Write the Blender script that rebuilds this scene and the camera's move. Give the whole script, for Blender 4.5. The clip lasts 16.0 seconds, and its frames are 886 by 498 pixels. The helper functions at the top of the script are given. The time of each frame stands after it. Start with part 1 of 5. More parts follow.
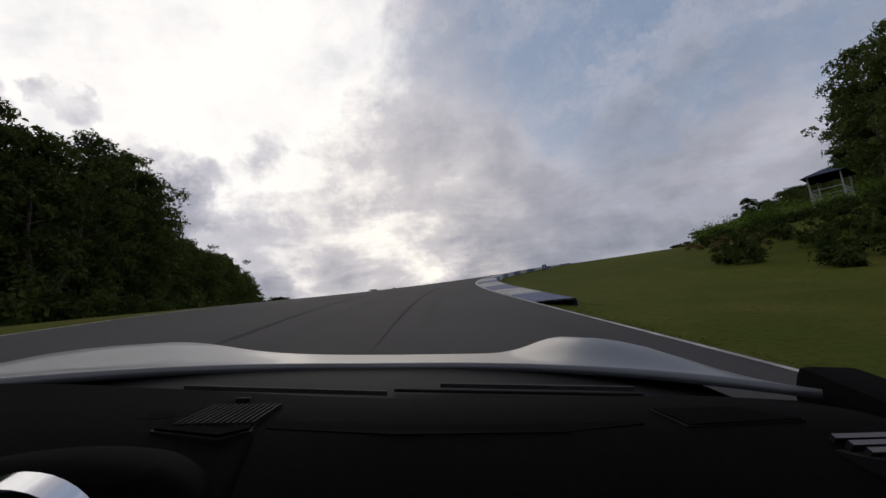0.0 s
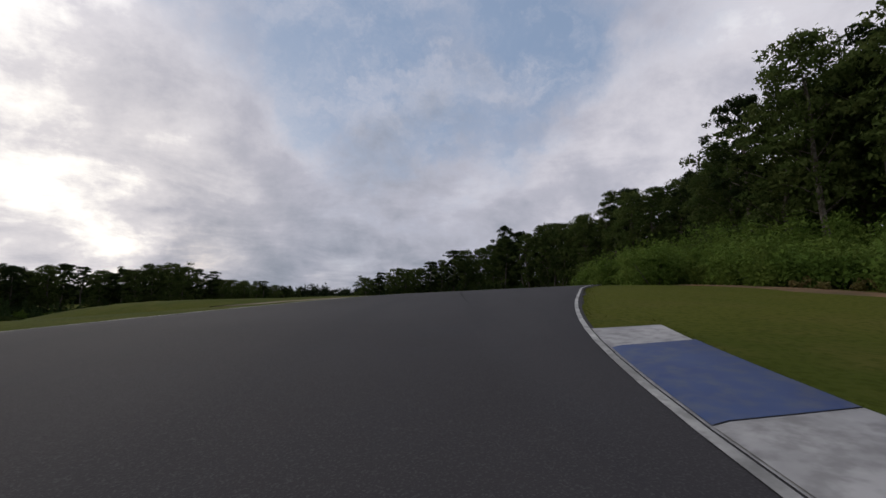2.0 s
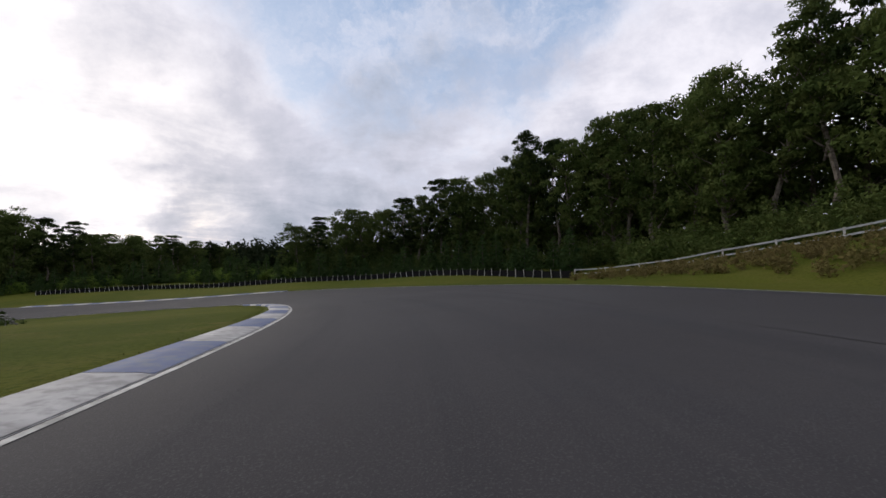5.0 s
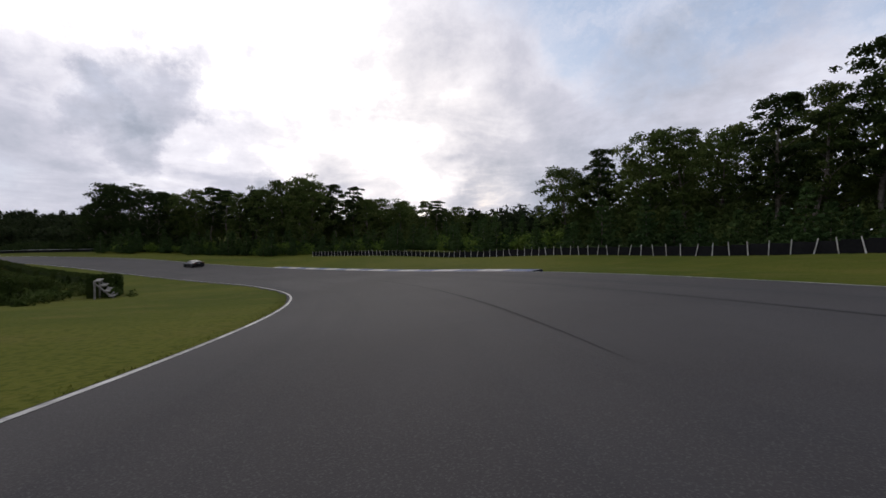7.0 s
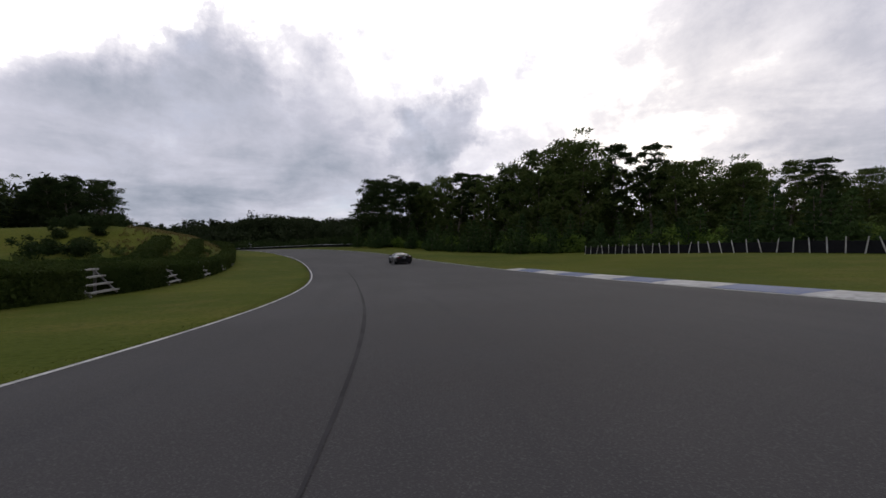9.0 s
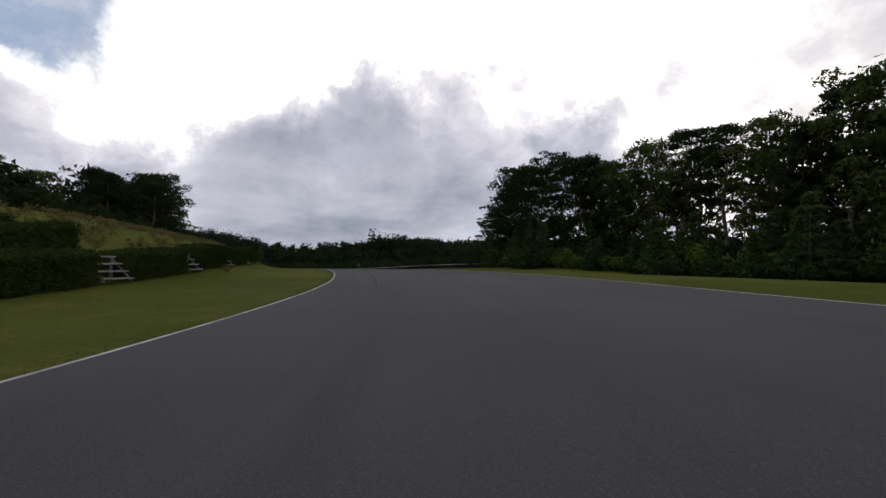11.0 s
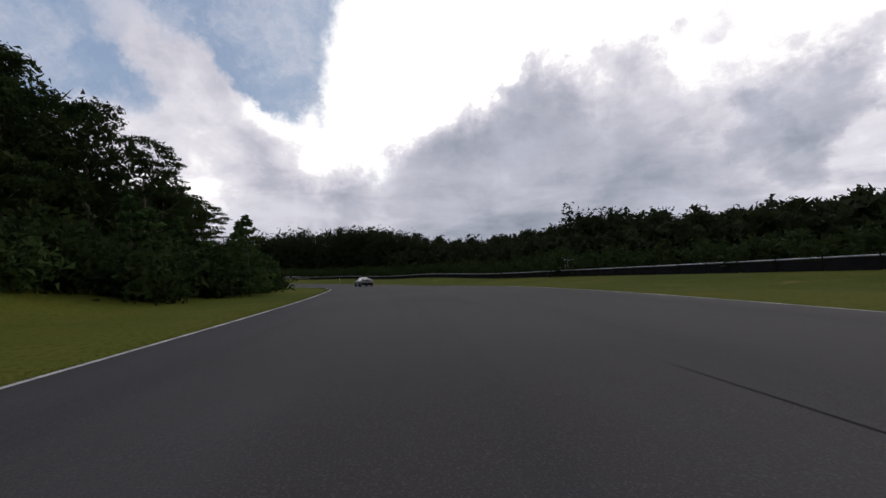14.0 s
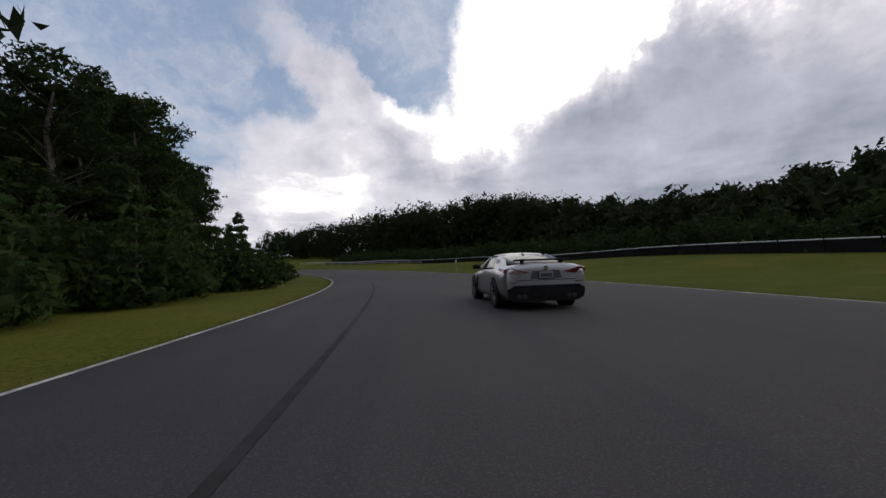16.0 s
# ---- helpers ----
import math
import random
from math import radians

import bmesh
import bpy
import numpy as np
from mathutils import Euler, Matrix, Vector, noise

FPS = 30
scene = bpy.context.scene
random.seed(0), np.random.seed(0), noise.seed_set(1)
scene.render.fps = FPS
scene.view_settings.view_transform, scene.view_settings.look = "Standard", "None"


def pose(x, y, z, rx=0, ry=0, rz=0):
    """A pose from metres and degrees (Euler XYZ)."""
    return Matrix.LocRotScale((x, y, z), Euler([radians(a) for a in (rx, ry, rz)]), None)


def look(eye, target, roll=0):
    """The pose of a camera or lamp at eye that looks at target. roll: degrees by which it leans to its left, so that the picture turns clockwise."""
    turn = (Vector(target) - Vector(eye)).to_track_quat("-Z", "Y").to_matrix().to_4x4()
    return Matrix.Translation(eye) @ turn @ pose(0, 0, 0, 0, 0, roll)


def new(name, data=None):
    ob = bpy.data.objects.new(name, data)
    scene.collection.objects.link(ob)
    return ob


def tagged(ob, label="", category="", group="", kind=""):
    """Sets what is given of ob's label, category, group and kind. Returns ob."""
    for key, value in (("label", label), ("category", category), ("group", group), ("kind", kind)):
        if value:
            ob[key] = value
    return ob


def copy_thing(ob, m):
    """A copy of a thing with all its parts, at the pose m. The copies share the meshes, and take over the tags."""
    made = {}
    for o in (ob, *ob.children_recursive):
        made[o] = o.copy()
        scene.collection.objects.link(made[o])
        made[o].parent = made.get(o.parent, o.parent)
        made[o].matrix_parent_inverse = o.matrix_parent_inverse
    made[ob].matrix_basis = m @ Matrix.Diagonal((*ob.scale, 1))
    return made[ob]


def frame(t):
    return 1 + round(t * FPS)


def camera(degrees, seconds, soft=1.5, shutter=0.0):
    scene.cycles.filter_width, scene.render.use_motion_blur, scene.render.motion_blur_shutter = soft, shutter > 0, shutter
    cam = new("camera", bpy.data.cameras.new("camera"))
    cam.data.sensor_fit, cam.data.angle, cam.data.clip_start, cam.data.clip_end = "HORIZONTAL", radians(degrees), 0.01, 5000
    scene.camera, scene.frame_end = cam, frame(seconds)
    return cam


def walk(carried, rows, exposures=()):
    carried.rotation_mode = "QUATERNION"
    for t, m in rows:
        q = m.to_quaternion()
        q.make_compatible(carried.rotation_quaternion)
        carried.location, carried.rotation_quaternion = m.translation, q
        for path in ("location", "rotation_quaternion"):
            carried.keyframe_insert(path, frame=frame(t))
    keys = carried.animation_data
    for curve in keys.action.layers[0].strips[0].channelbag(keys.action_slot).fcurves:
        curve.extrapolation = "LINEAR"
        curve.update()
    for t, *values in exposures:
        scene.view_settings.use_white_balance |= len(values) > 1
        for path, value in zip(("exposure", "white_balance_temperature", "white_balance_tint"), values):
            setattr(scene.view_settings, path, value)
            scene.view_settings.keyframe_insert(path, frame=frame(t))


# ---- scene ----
cam = camera(95.3, 16.0, 1.5)
PATH = [
    (0, -0.212, 0.209, -0.147, 99.81, 5.13, 0.61),
    (0.25, -0.709, 6.826, 0.695, 99.78, 4.47, -4.03),
    (0.5, -0.667, 13.314, 1.515, 99.71, 3.75, -8.81),
    (0.75, -0.075, 19.603, 2.305, 99.58, 2.85, -14.04),
    (1, 1.066, 25.672, 3.058, 99.38, 1.91, -19.27),
    (1.25, 2.656, 31.392, 3.759, 99.06, 0.98, -24.01),
    (1.5, 4.614, 36.685, 4.39, 98.7, 0.24, -28.59),
    (1.75, 6.86, 41.539, 4.953, 98.29, -0.09, -33.29),
    (2, 9.335, 45.944, 5.448, 97.89, -0.11, -37.68),
    (2.25, 12.028, 50.011, 5.896, 97.6, 0.34, -41.29),
    (2.5, 14.931, 53.879, 6.317, 97.25, 0.7, -44.48),
    (2.75, 18.002, 57.558, 6.692, 96.6, 0.32, -47.51),
    (3, 21.232, 61.048, 7.003, 95.91, -0.27, -50.13),
    (3.25, 24.63, 64.42, 7.27, 95.4, -0.73, -52.3),
    (3.5, 28.25, 67.74, 7.504, 94.81, -0.92, -53.67),
    (3.75, 32.01, 71.07, 7.691, 94.24, -0.82, -53.46),
    (4, 35.83, 74.52, 7.824, 93.69, -0.53, -51.9),
    (4.25, 39.63, 78.15, 7.899, 93.12, -0.11, -49.27),
    (4.5, 43.2, 81.88, 7.911, 92.51, 0.31, -45.79),
    (4.75, 46.41, 85.68, 7.863, 91.88, 0.67, -41.71),
    (5, 49.25, 89.52, 7.761, 91.23, 0.89, -37.3),
    (5.25, 51.71, 93.4, 7.614, 90.63, 0.87, -32.8),
    (5.5, 53.85, 97.29, 7.422, 89.83, 0.64, -29.51),
    (5.75, 55.72, 101.21, 7.178, 89.31, 0.34, -24.82),
    (6, 57.23, 105.2, 6.91, 89, 0.07, -19.5),
    (6.25, 58.41, 109.31, 6.619, 88.76, -0.05, -14.89),
    (6.5, 59.28, 113.64, 6.304, 88.56, -0.1, -10.3),
    (6.75, 59.81, 118.16, 5.962, 88.33, -0.16, -5.42),
    (7, 59.95, 122.83, 5.592, 88.14, -0.18, -0.49),
    (7.25, 59.7, 127.6, 5.202, 88.03, -0.09, 4.31),
    (7.5, 59.03, 132.38, 4.801, 88.02, -0.05, 9.09),
    (7.75, 57.96, 137.16, 4.404, 88.23, -0.29, 13.92),
    (8, 56.47, 141.88, 4.023, 88.47, -0.57, 18.64),
    (8.25, 54.6, 146.5, 3.656, 88.61, -0.7, 23.12),
    (8.5, 52.37, 150.99, 3.298, 88.7, -0.72, 27.39),
    (8.75, 49.81, 155.31, 2.944, 88.74, -0.52, 31.44),
    (9, 46.95, 159.47, 2.594, 88.85, -0.44, 35.25),
    (9.25, 43.78, 163.48, 2.26, 89.12, -0.71, 38.85),
    (9.5, 40.29, 167.37, 1.938, 89.38, -0.75, 42.14),
    (9.75, 36.5, 171.15, 1.641, 89.78, -0.83, 44.78),
    (10, 32.47, 174.85, 1.38, 90.28, -0.94, 46.91),
    (10.25, 28.21, 178.48, 1.166, 90.83, -1.06, 48.68),
    (10.5, 23.75, 182.04, 1.003, 91.41, -1.2, 50.23),
    (10.75, 19.09, 185.56, 0.895, 91.95, -1.32, 51.72),
    (11, 14.23, 189, 0.837, 92.43, -1.41, 53.28),
    (11.25, 9.17, 192.36, 0.824, 92.8, -1.47, 55.07),
    (11.5, 3.93, 195.58, 0.839, 92.95, -1.42, 57.01),
    (11.75, -1.42, 198.62, 0.878, 93.31, -1.58, 59),
    (12, -6.87, 201.47, 0.958, 93.61, -1.55, 61.14),
    (12.25, -12.43, 204.09, 1.044, 93.43, -0.61, 63.71),
    (12.5, -18.1, 206.45, 1.099, 93.14, 0.32, 66.19),
    (12.75, -23.85, 208.6, 1.136, 93.07, 0.3, 67.95),
    (13, -29.65, 210.59, 1.166, 92.97, 0.12, 69.59),
    (13.25, -35.52, 212.39, 1.172, 92.62, 0.34, 71.58),
    (13.5, -41.44, 213.97, 1.136, 92.23, 0.69, 73.72),
    (13.75, -47.43, 215.33, 1.067, 91.99, 1.08, 76),
    (14, -53.49, 216.45, 0.973, 91.75, 1.45, 78.35),
    (14.25, -59.62, 217.32, 0.845, 91.38, 1.63, 80.71),
    (14.5, -65.81, 217.94, 0.676, 91.01, 1.76, 83.06),
    (14.75, -72.05, 218.32, 0.469, 90.7, 1.95, 85.33),
    (15, -78.33, 218.44, 0.23, 90.46, 2.13, 87.59),
    (15.25, -84.63, 218.32, -0.032, 90.3, 2.22, 89.94),
    (15.5, -90.95, 217.93, -0.308, 90.19, 2.37, 92.32),
    (15.75, -97.27, 217.28, -0.599, 90.08, 2.7, 94.71),
    (16, -103.59, 216.36, -0.902, 89.99, 3.11, 97.11),
]
walk(cam, [(t, pose(x, y, z, rx, ry, rz)) for t, x, y, z, rx, ry, rz in PATH],
     [(0, -0.65), (1.5, -0.6), (2.5, -0.1), (3.2, 0.15), (5.5, 0.05), (7, 0), (9, -0.1), (11.5, -0.24), (16, -0.30)])

# ---- world and sun: broken evening cloud, the sun low behind it ----
SUN_AZ, SUN_EL = 4.0, 14.0


def bearing(az, el):
    """Direction for degrees left of +y and degrees above the horizon."""
    a, e = radians(az), radians(el)
    return Vector((-math.sin(a) * math.cos(e), math.cos(a) * math.cos(e), math.sin(e)))


class Nodes:
    """Short way to write a node tree."""

    def __init__(self, tree):
        self.t = tree
        tree.nodes.clear()

    def add(self, kind):
        return self.t.nodes.new(kind)

    def put(self, socket, value):
        if isinstance(value, bpy.types.NodeSocket):
            self.t.links.new(value, socket)
        else:
            socket.default_value = value

    def math(self, op, a, b=0.0, c=None, clamp=False):
        n = self.add("ShaderNodeMath")
        n.operation, n.use_clamp = op, clamp
        self.put(n.inputs[0], a)
        self.put(n.inputs[1], b)
        if c is not None:
            self.put(n.inputs[2], c)
        return n.outputs[0]

    def vec(self, op, a, b=(0, 0, 0), scale=None):
        n = self.add("ShaderNodeVectorMath")
        n.operation = op
        self.put(n.inputs[0], a)
        self.put(n.inputs[1], b)
        if scale is not None:
            self.put(n.inputs["Scale"], scale)
        return n.outputs["Value"] if op in ("DOT_PRODUCT", "LENGTH") else n.outputs[0]

    def noise(self, vector, scale, detail=4.0, rough=0.55, colour=False, distortion=0.0):
        n = self.add("ShaderNodeTexNoise")
        self.put(n.inputs["Vector"], vector)
        n.inputs["Scale"].default_value = scale
        n.inputs["Detail"].default_value = detail
        n.inputs["Roughness"].default_value = rough
        n.inputs["Distortion"].default_value = distortion
        return n.outputs["Color" if colour else "Fac"]

    def step(self, value, lo, hi, to0=0.0, to1=1.0, smooth=True):
        n = self.add("ShaderNodeMapRange")
        n.interpolation_type = "SMOOTHSTEP" if smooth else "LINEAR"
        self.put(n.inputs["Value"], value)
        for k, v in (("From Min", lo), ("From Max", hi), ("To Min", to0), ("To Max", to1)):
            self.put(n.inputs[k], v)
        return n.outputs["Result"]

    def mix(self, fac, a, b, blend="MIX"):
        n = self.add("ShaderNodeMix")
        n.data_type, n.blend_type = "RGBA", blend
        self.put(n.inputs[0], fac)
        self.put(n.inputs[6], a if isinstance(a, bpy.types.NodeSocket) else (*a, 1))
        self.put(n.inputs[7], b if isinstance(b, bpy.types.NodeSocket) else (*b, 1))
        return n.outputs[2]

    def ramp(self, value, *stops):
        n = self.add("ShaderNodeValToRGB")
        self.put(n.inputs["Fac"], value)
        e = n.color_ramp.elements
        while len(e) < len(stops):
            e.new(0.5)
        for k, (pos, col) in enumerate(stops):
            e[k].position, e[k].color = pos, (*col, 1)
        return n.outputs["Color"]


world = bpy.data.worlds.new("evening_sky")
world.use_nodes = True
scene.world = world
w = Nodes(world.node_tree)
sky = w.add("ShaderNodeTexSky")
sky.sky_type, sky.sun_disc = "NISHITA", False
sky.sun_elevation, sky.sun_rotation = radians(SUN_EL), radians(-SUN_AZ)
sky.air_density, sky.dust_density, sky.ozone_density = 1.0, 1.5, 1.5
way = w.add("ShaderNodeTexCoord").outputs["Generated"]
broad_warp = w.vec("SUBTRACT", w.noise(way, 2.6, 3, 0.5, colour=True), (0.5, 0.5, 0.5))
fine_warp = w.vec("SUBTRACT", w.noise(way, 8.5, 7, 0.62, colour=True), (0.5, 0.5, 0.5))
bent = w.vec("ADD", way, w.vec("SCALE", broad_warp, scale=0.20))
bent = w.vec("NORMALIZE", w.vec("ADD", bent, w.vec("SCALE", fine_warp, scale=0.20)))
up = w.add("ShaderNodeSeparateXYZ")
w.put(up.inputs[0], way)
lift = w.math("ADD", w.math("MAXIMUM", up.outputs[2], 0.0), 0.22)
flat = w.vec("DIVIDE", way, w.add("ShaderNodeCombineXYZ").outputs[0])
comb = flat.node.inputs[1].links[0].from_node
for k in range(3):
    w.put(comb.inputs[k], lift)
fine = w.math("ADD", w.math("MULTIPLY", w.noise(flat, 1.7, 9, 0.60, distortion=0.3), 0.6), w.math("MULTIPLY", w.noise(way, 5.5, 8, 0.62), 0.4))
broad = w.noise(flat, 0.8, 5, 0.5)


def patches(rows):
    """Sum of soft round regions of the sky: bearing, height, radius in degrees, amount."""
    total = 0.0
    for az, el, radius, amount in rows:
        near = w.vec("DOT_PRODUCT", bent, bearing(az, el))
        total = w.math("ADD", total, w.math("MULTIPLY", w.step(near, math.cos(radians(radius)), 1.0), amount))
    return total


clear = patches([(-36, 42, 30, 0.75), (-28, 27, 15, 0.55), (-14, 36, 16, 0.5), (-50, 33, 14, 0.4), (-62, 40, 18, 0.4), (112, 33, 19, 1.0), (126, 20, 18, 1.2),
                 (102, 30, 12, 1.1), (101, 22, 7, 0.8), (140, 32, 24, 1.0), (134, 14, 12, 0.6), (108, 42, 18, 0.7),
                 (124, 34, 8, -0.8), (119, 30, 7.5, -1.0), (115, 27, 7, -1.0), (111.5, 23.5, 7, -1.0), (108, 20, 7, -1.0), (104.5, 16.5, 7, -1.0), (118, 9, 14, -0.8)])
grey = patches([(-31, 12, 17, 0.5), (-42, 22, 16, 0.15), (-22, 5, 10, 0.4), (60, 12, 22, 0.42), (47, 15, 17, 0.34), (35, 18, 8, 0.5), (-8, 34, 16, 0.08),
                (73, 30, 4.5, 1.5), (66, 25, 5, 0.5), (44, 27, 5, 0.8), (39, 26, 4, 0.5), (41, 20, 6, 0.35), (34, 16, 5, 0.8), (24, 25.5, 5, 0.5), (21, 6, 4, 0.7),
                (92, 11, 4, 0.6), (-9, 5, 8, 0.4), (66, 19, 8, 0.3), (78, 9, 12, 0.25), (45, 26, 4, 0.5), (40, 14, 4.5, 0.9), (36, 11, 4, 0.7)])
lit = patches([(36, 36, 34, 0.9), (38, 30, 15, 0.6), (80, 22, 9, 0.5), (74, 35, 14, 0.9), (76, 26, 10, 0.7), (3, 13, 12, 0.25), (10, 22, 26, 0.12), (60, 40, 22, 0.9), (93, 22, 15, 1.1), (88, 32, 10, 0.8), (-75, 22, 25, 0.2), (-62, 28, 26, 0.12), (-36, 17, 10, 0.2), (10, 6, 16, 0.4), (118, 9, 18, 0.6)])
level = w.math("ADD", w.math("MULTIPLY", w.math("SUBTRACT", fine, 0.5), 1.7), 0.56)
level = w.math("ADD", level, w.math("MULTIPLY", w.math("SUBTRACT", broad, 0.5), 0.4))
level = w.math("ADD", level, w.math("MULTIPLY", lit, 0.55))
level = w.math("SUBTRACT", level, w.math("MULTIPLY", grey, 0.37), clamp=True)
cloud = w.ramp(level, (0.0, (0.28, 0.32, 0.40)), (0.25, (0.42, 0.45, 0.54)), (0.55, (0.64, 0.64, 0.74)), (0.82, (0.98, 0.95, 1.02)), (1.0, (1.62, 1.57, 1.53)))
glow = w.step(w.vec("DOT_PRODUCT", way, bearing(SUN_AZ, SUN_EL - 3)), math.cos(radians(24)), 1.0)
cloud = w.mix(w.math("MULTIPLY", glow, 0.6), cloud, (1.03, 1.0, 0.92), "MULTIPLY")
blue = w.mix(0.7, w.vec("SCALE", sky.outputs[0], scale=0.12), (0.36, 0.50, 0.75))
hole = w.step(w.math("ADD", clear, w.math("MULTIPLY", w.math("SUBTRACT", fine, 0.5), 3.4)), -0.05, 1.25, 0.0, 0.92)
veil = w.step(w.noise(w.vec("ADD", flat, w.vec("SCALE", fine_warp, scale=0.5)), 2.6, 8, 0.65), 0.38, 0.72, 0.0, 0.62)
over = w.mix(hole, cloud, w.mix(veil, blue, (0.80, 0.80, 0.90)))
back = w.add("ShaderNodeBackground")
w.put(back.inputs["Color"], over)
back.inputs["Strength"].default_value = 1.0
w.put(w.add("ShaderNodeOutputWorld").inputs["Surface"], back.outputs[0])

sun = new("sun", bpy.data.lights.new("sun", "SUN"))
sun.data.energy, sun.data.angle, sun.data.color = 0.55, radians(38), (1.0, 0.9, 0.75)
sun.matrix_world = look((0, 0, 50), Vector((0, 0, 50)) - bearing(SUN_AZ, SUN_EL))

# ---- materials ----


def material(name, build, rough=0.8, metallic=0.0, spec=0.5, bump=None, coat=0.0):
    """build(n, where) gives the colour; bump(n, where) gives a height and its distance."""
    m = bpy.data.materials.new(name)
    m.use_nodes = True
    n = Nodes(m.node_tree)
    b = n.add("ShaderNodeBsdfPrincipled")
    where = n.add("ShaderNodeNewGeometry").outputs["Position"]
    n.put(b.inputs["Base Color"], build(n, where) if callable(build) else (*build, 1))
    n.put(b.inputs["Roughness"], rough(n, where) if callable(rough) else rough)
    b.inputs["Metallic"].default_value = metallic
    b.inputs["Specular IOR Level"].default_value = spec
    b.inputs["Coat Weight"].default_value = coat
    b.inputs["Coat Roughness"].default_value = 0.05
    if bump:
        h, dist = bump(n, where)
        k = n.add("ShaderNodeBump")
        k.inputs["Strength"].default_value = 0.6
        k.inputs["Distance"].default_value = dist
        n.put(k.inputs["Height"], h)
        n.put(b.inputs["Normal"], k.outputs[0])
    n.put(n.add("ShaderNodeOutputMaterial").inputs[0], b.outputs[0])
    return m


def mottled(a, b, scale=1.0, c=None, scale2=12.0, amount=0.5):
    def build(n, where):
        col = n.mix(n.step(n.noise(where, scale, 5), 0.35, 0.65), a, b)
        if c:
            col = n.mix(n.math("MULTIPLY", n.step(n.noise(where, scale2, 3), 0.4, 0.7), amount), col, c)
        return col
    return build


def grass_colour(n, where):
    col = n.mix(n.step(n.noise(where, 0.06, 5, 0.6), 0.35, 0.65), (0.056, 0.072, 0.011), (0.090, 0.097, 0.016))
    col = n.mix(n.math("MULTIPLY", n.step(n.noise(where, 0.5, 4), 0.45, 0.75), 0.55), col, (0.112, 0.098, 0.026))
    col = n.mix(n.math("MULTIPLY", n.step(n.noise(where, 9.0, 3), 0.45, 0.65), 0.55), col, (0.034, 0.046, 0.004))
    return n.mix(n.math("MULTIPLY", n.step(n.noise(where, 0.11, 6, 0.7), 0.66, 0.74), 0.6), col, (0.20, 0.13, 0.06))


def asphalt_colour(n, where):
    col = n.mix(n.step(n.noise(where, 0.12, 5), 0.3, 0.7), (0.033, 0.030, 0.031), (0.045, 0.042, 0.043))
    col = n.mix(n.math("MULTIPLY", n.step(n.noise(where, 0.5, 6, 0.65), 0.5, 0.72), 0.5), col, (0.036, 0.035, 0.038))
    lane = n.add("ShaderNodeUVMap")
    lane.uv_map = "lane"
    col = n.mix(n.math("MULTIPLY", n.step(n.noise(lane.outputs[0], 1.0, 6, 0.62), 0.46, 0.70), 0.62), col, (0.026, 0.025, 0.028))
    col = n.mix(n.math("MULTIPLY", n.step(n.noise(n.vec("MULTIPLY", lane.outputs[0], (0.3, 3.0, 1)), 1.0, 4), 0.55, 0.75), 0.4), col, (0.062, 0.059, 0.060))
    return n.mix(n.math("MULTIPLY", n.step(n.noise(where, 60.0, 2), 0.5, 0.7), 0.4), col, (0.095, 0.092, 0.090))


def leaf_material(name, dark, light, yellow):
    m = bpy.data.materials.new(name)
    m.use_nodes = True
    n = Nodes(m.node_tree)
    where = n.add("ShaderNodeNewGeometry").outputs["Position"]
    own = n.add("ShaderNodeObjectInfo").outputs["Random"]
    isle = n.add("ShaderNodeNewGeometry").outputs["Random Per Island"]
    col = n.mix(own, dark, light)
    col = n.mix(n.math("MULTIPLY", n.step(n.noise(where, 0.45, 3), 0.4, 0.7), 0.6), col, yellow)
    col = n.mix(n.math("MULTIPLY", isle, 0.5), col, dark)
    d = n.add("ShaderNodeBsdfPrincipled")
    n.put(d.inputs["Base Color"], col)
    d.inputs["Roughness"].default_value = 0.8
    d.inputs["Specular IOR Level"].default_value = 0.04
    tr = n.add("ShaderNodeBsdfTranslucent")
    n.put(tr.inputs["Color"], col)
    mx = n.add("ShaderNodeMixShader")
    mx.inputs[0].default_value = 0.30
    n.put(mx.inputs[1], d.outputs[0])
    n.put(mx.inputs[2], tr.outputs[0])
    n.put(n.add("ShaderNodeOutputMaterial").inputs[0], mx.outputs[0])
    return m


GRASS = material("mown_grass", grass_colour, 0.95, spec=0.03, bump=lambda n, p: (n.noise(p, 14.0, 4), 0.06))
ASPHALT = material("worn_asphalt", asphalt_colour, 0.85, spec=0.22, bump=lambda n, p: (n.noise(p, 90.0, 2), 0.006))
LINE_WHITE = material("line_paint", mottled((0.52, 0.51, 0.48), (0.26, 0.255, 0.24), 1.1, (0.10, 0.10, 0.09), 7.0, 0.5), 0.7)
KERB_WHITE = material("kerb_white_paint", mottled((0.42, 0.41, 0.40), (0.28, 0.275, 0.27), 1.2, (0.15, 0.145, 0.14), 6.0, 0.6), 0.7)
KERB_BLUE = material("kerb_blue_paint", mottled((0.022, 0.046, 0.15), (0.034, 0.064, 0.17), 1.2, (0.10, 0.11, 0.13), 5.0), 0.65)
RUBBER_MARK = material("tyre_rubber_mark", mottled((0.023, 0.022, 0.023), (0.037, 0.035, 0.037), 0.5, (0.042, 0.040, 0.042), 3.0, 0.8), 0.9, spec=0.1)
BELT = material("black_rubber_belt", mottled((0.008, 0.008, 0.009), (0.012, 0.012, 0.013), 0.8, (0.02, 0.019, 0.018), 5.0, 0.3), 0.9, spec=0.08)
PLANK = material("grey_weathered_plank", mottled((0.26, 0.255, 0.24), (0.17, 0.16, 0.15), 3.0, (0.10, 0.10, 0.08), 14.0, 0.5), 0.9, spec=0.15)
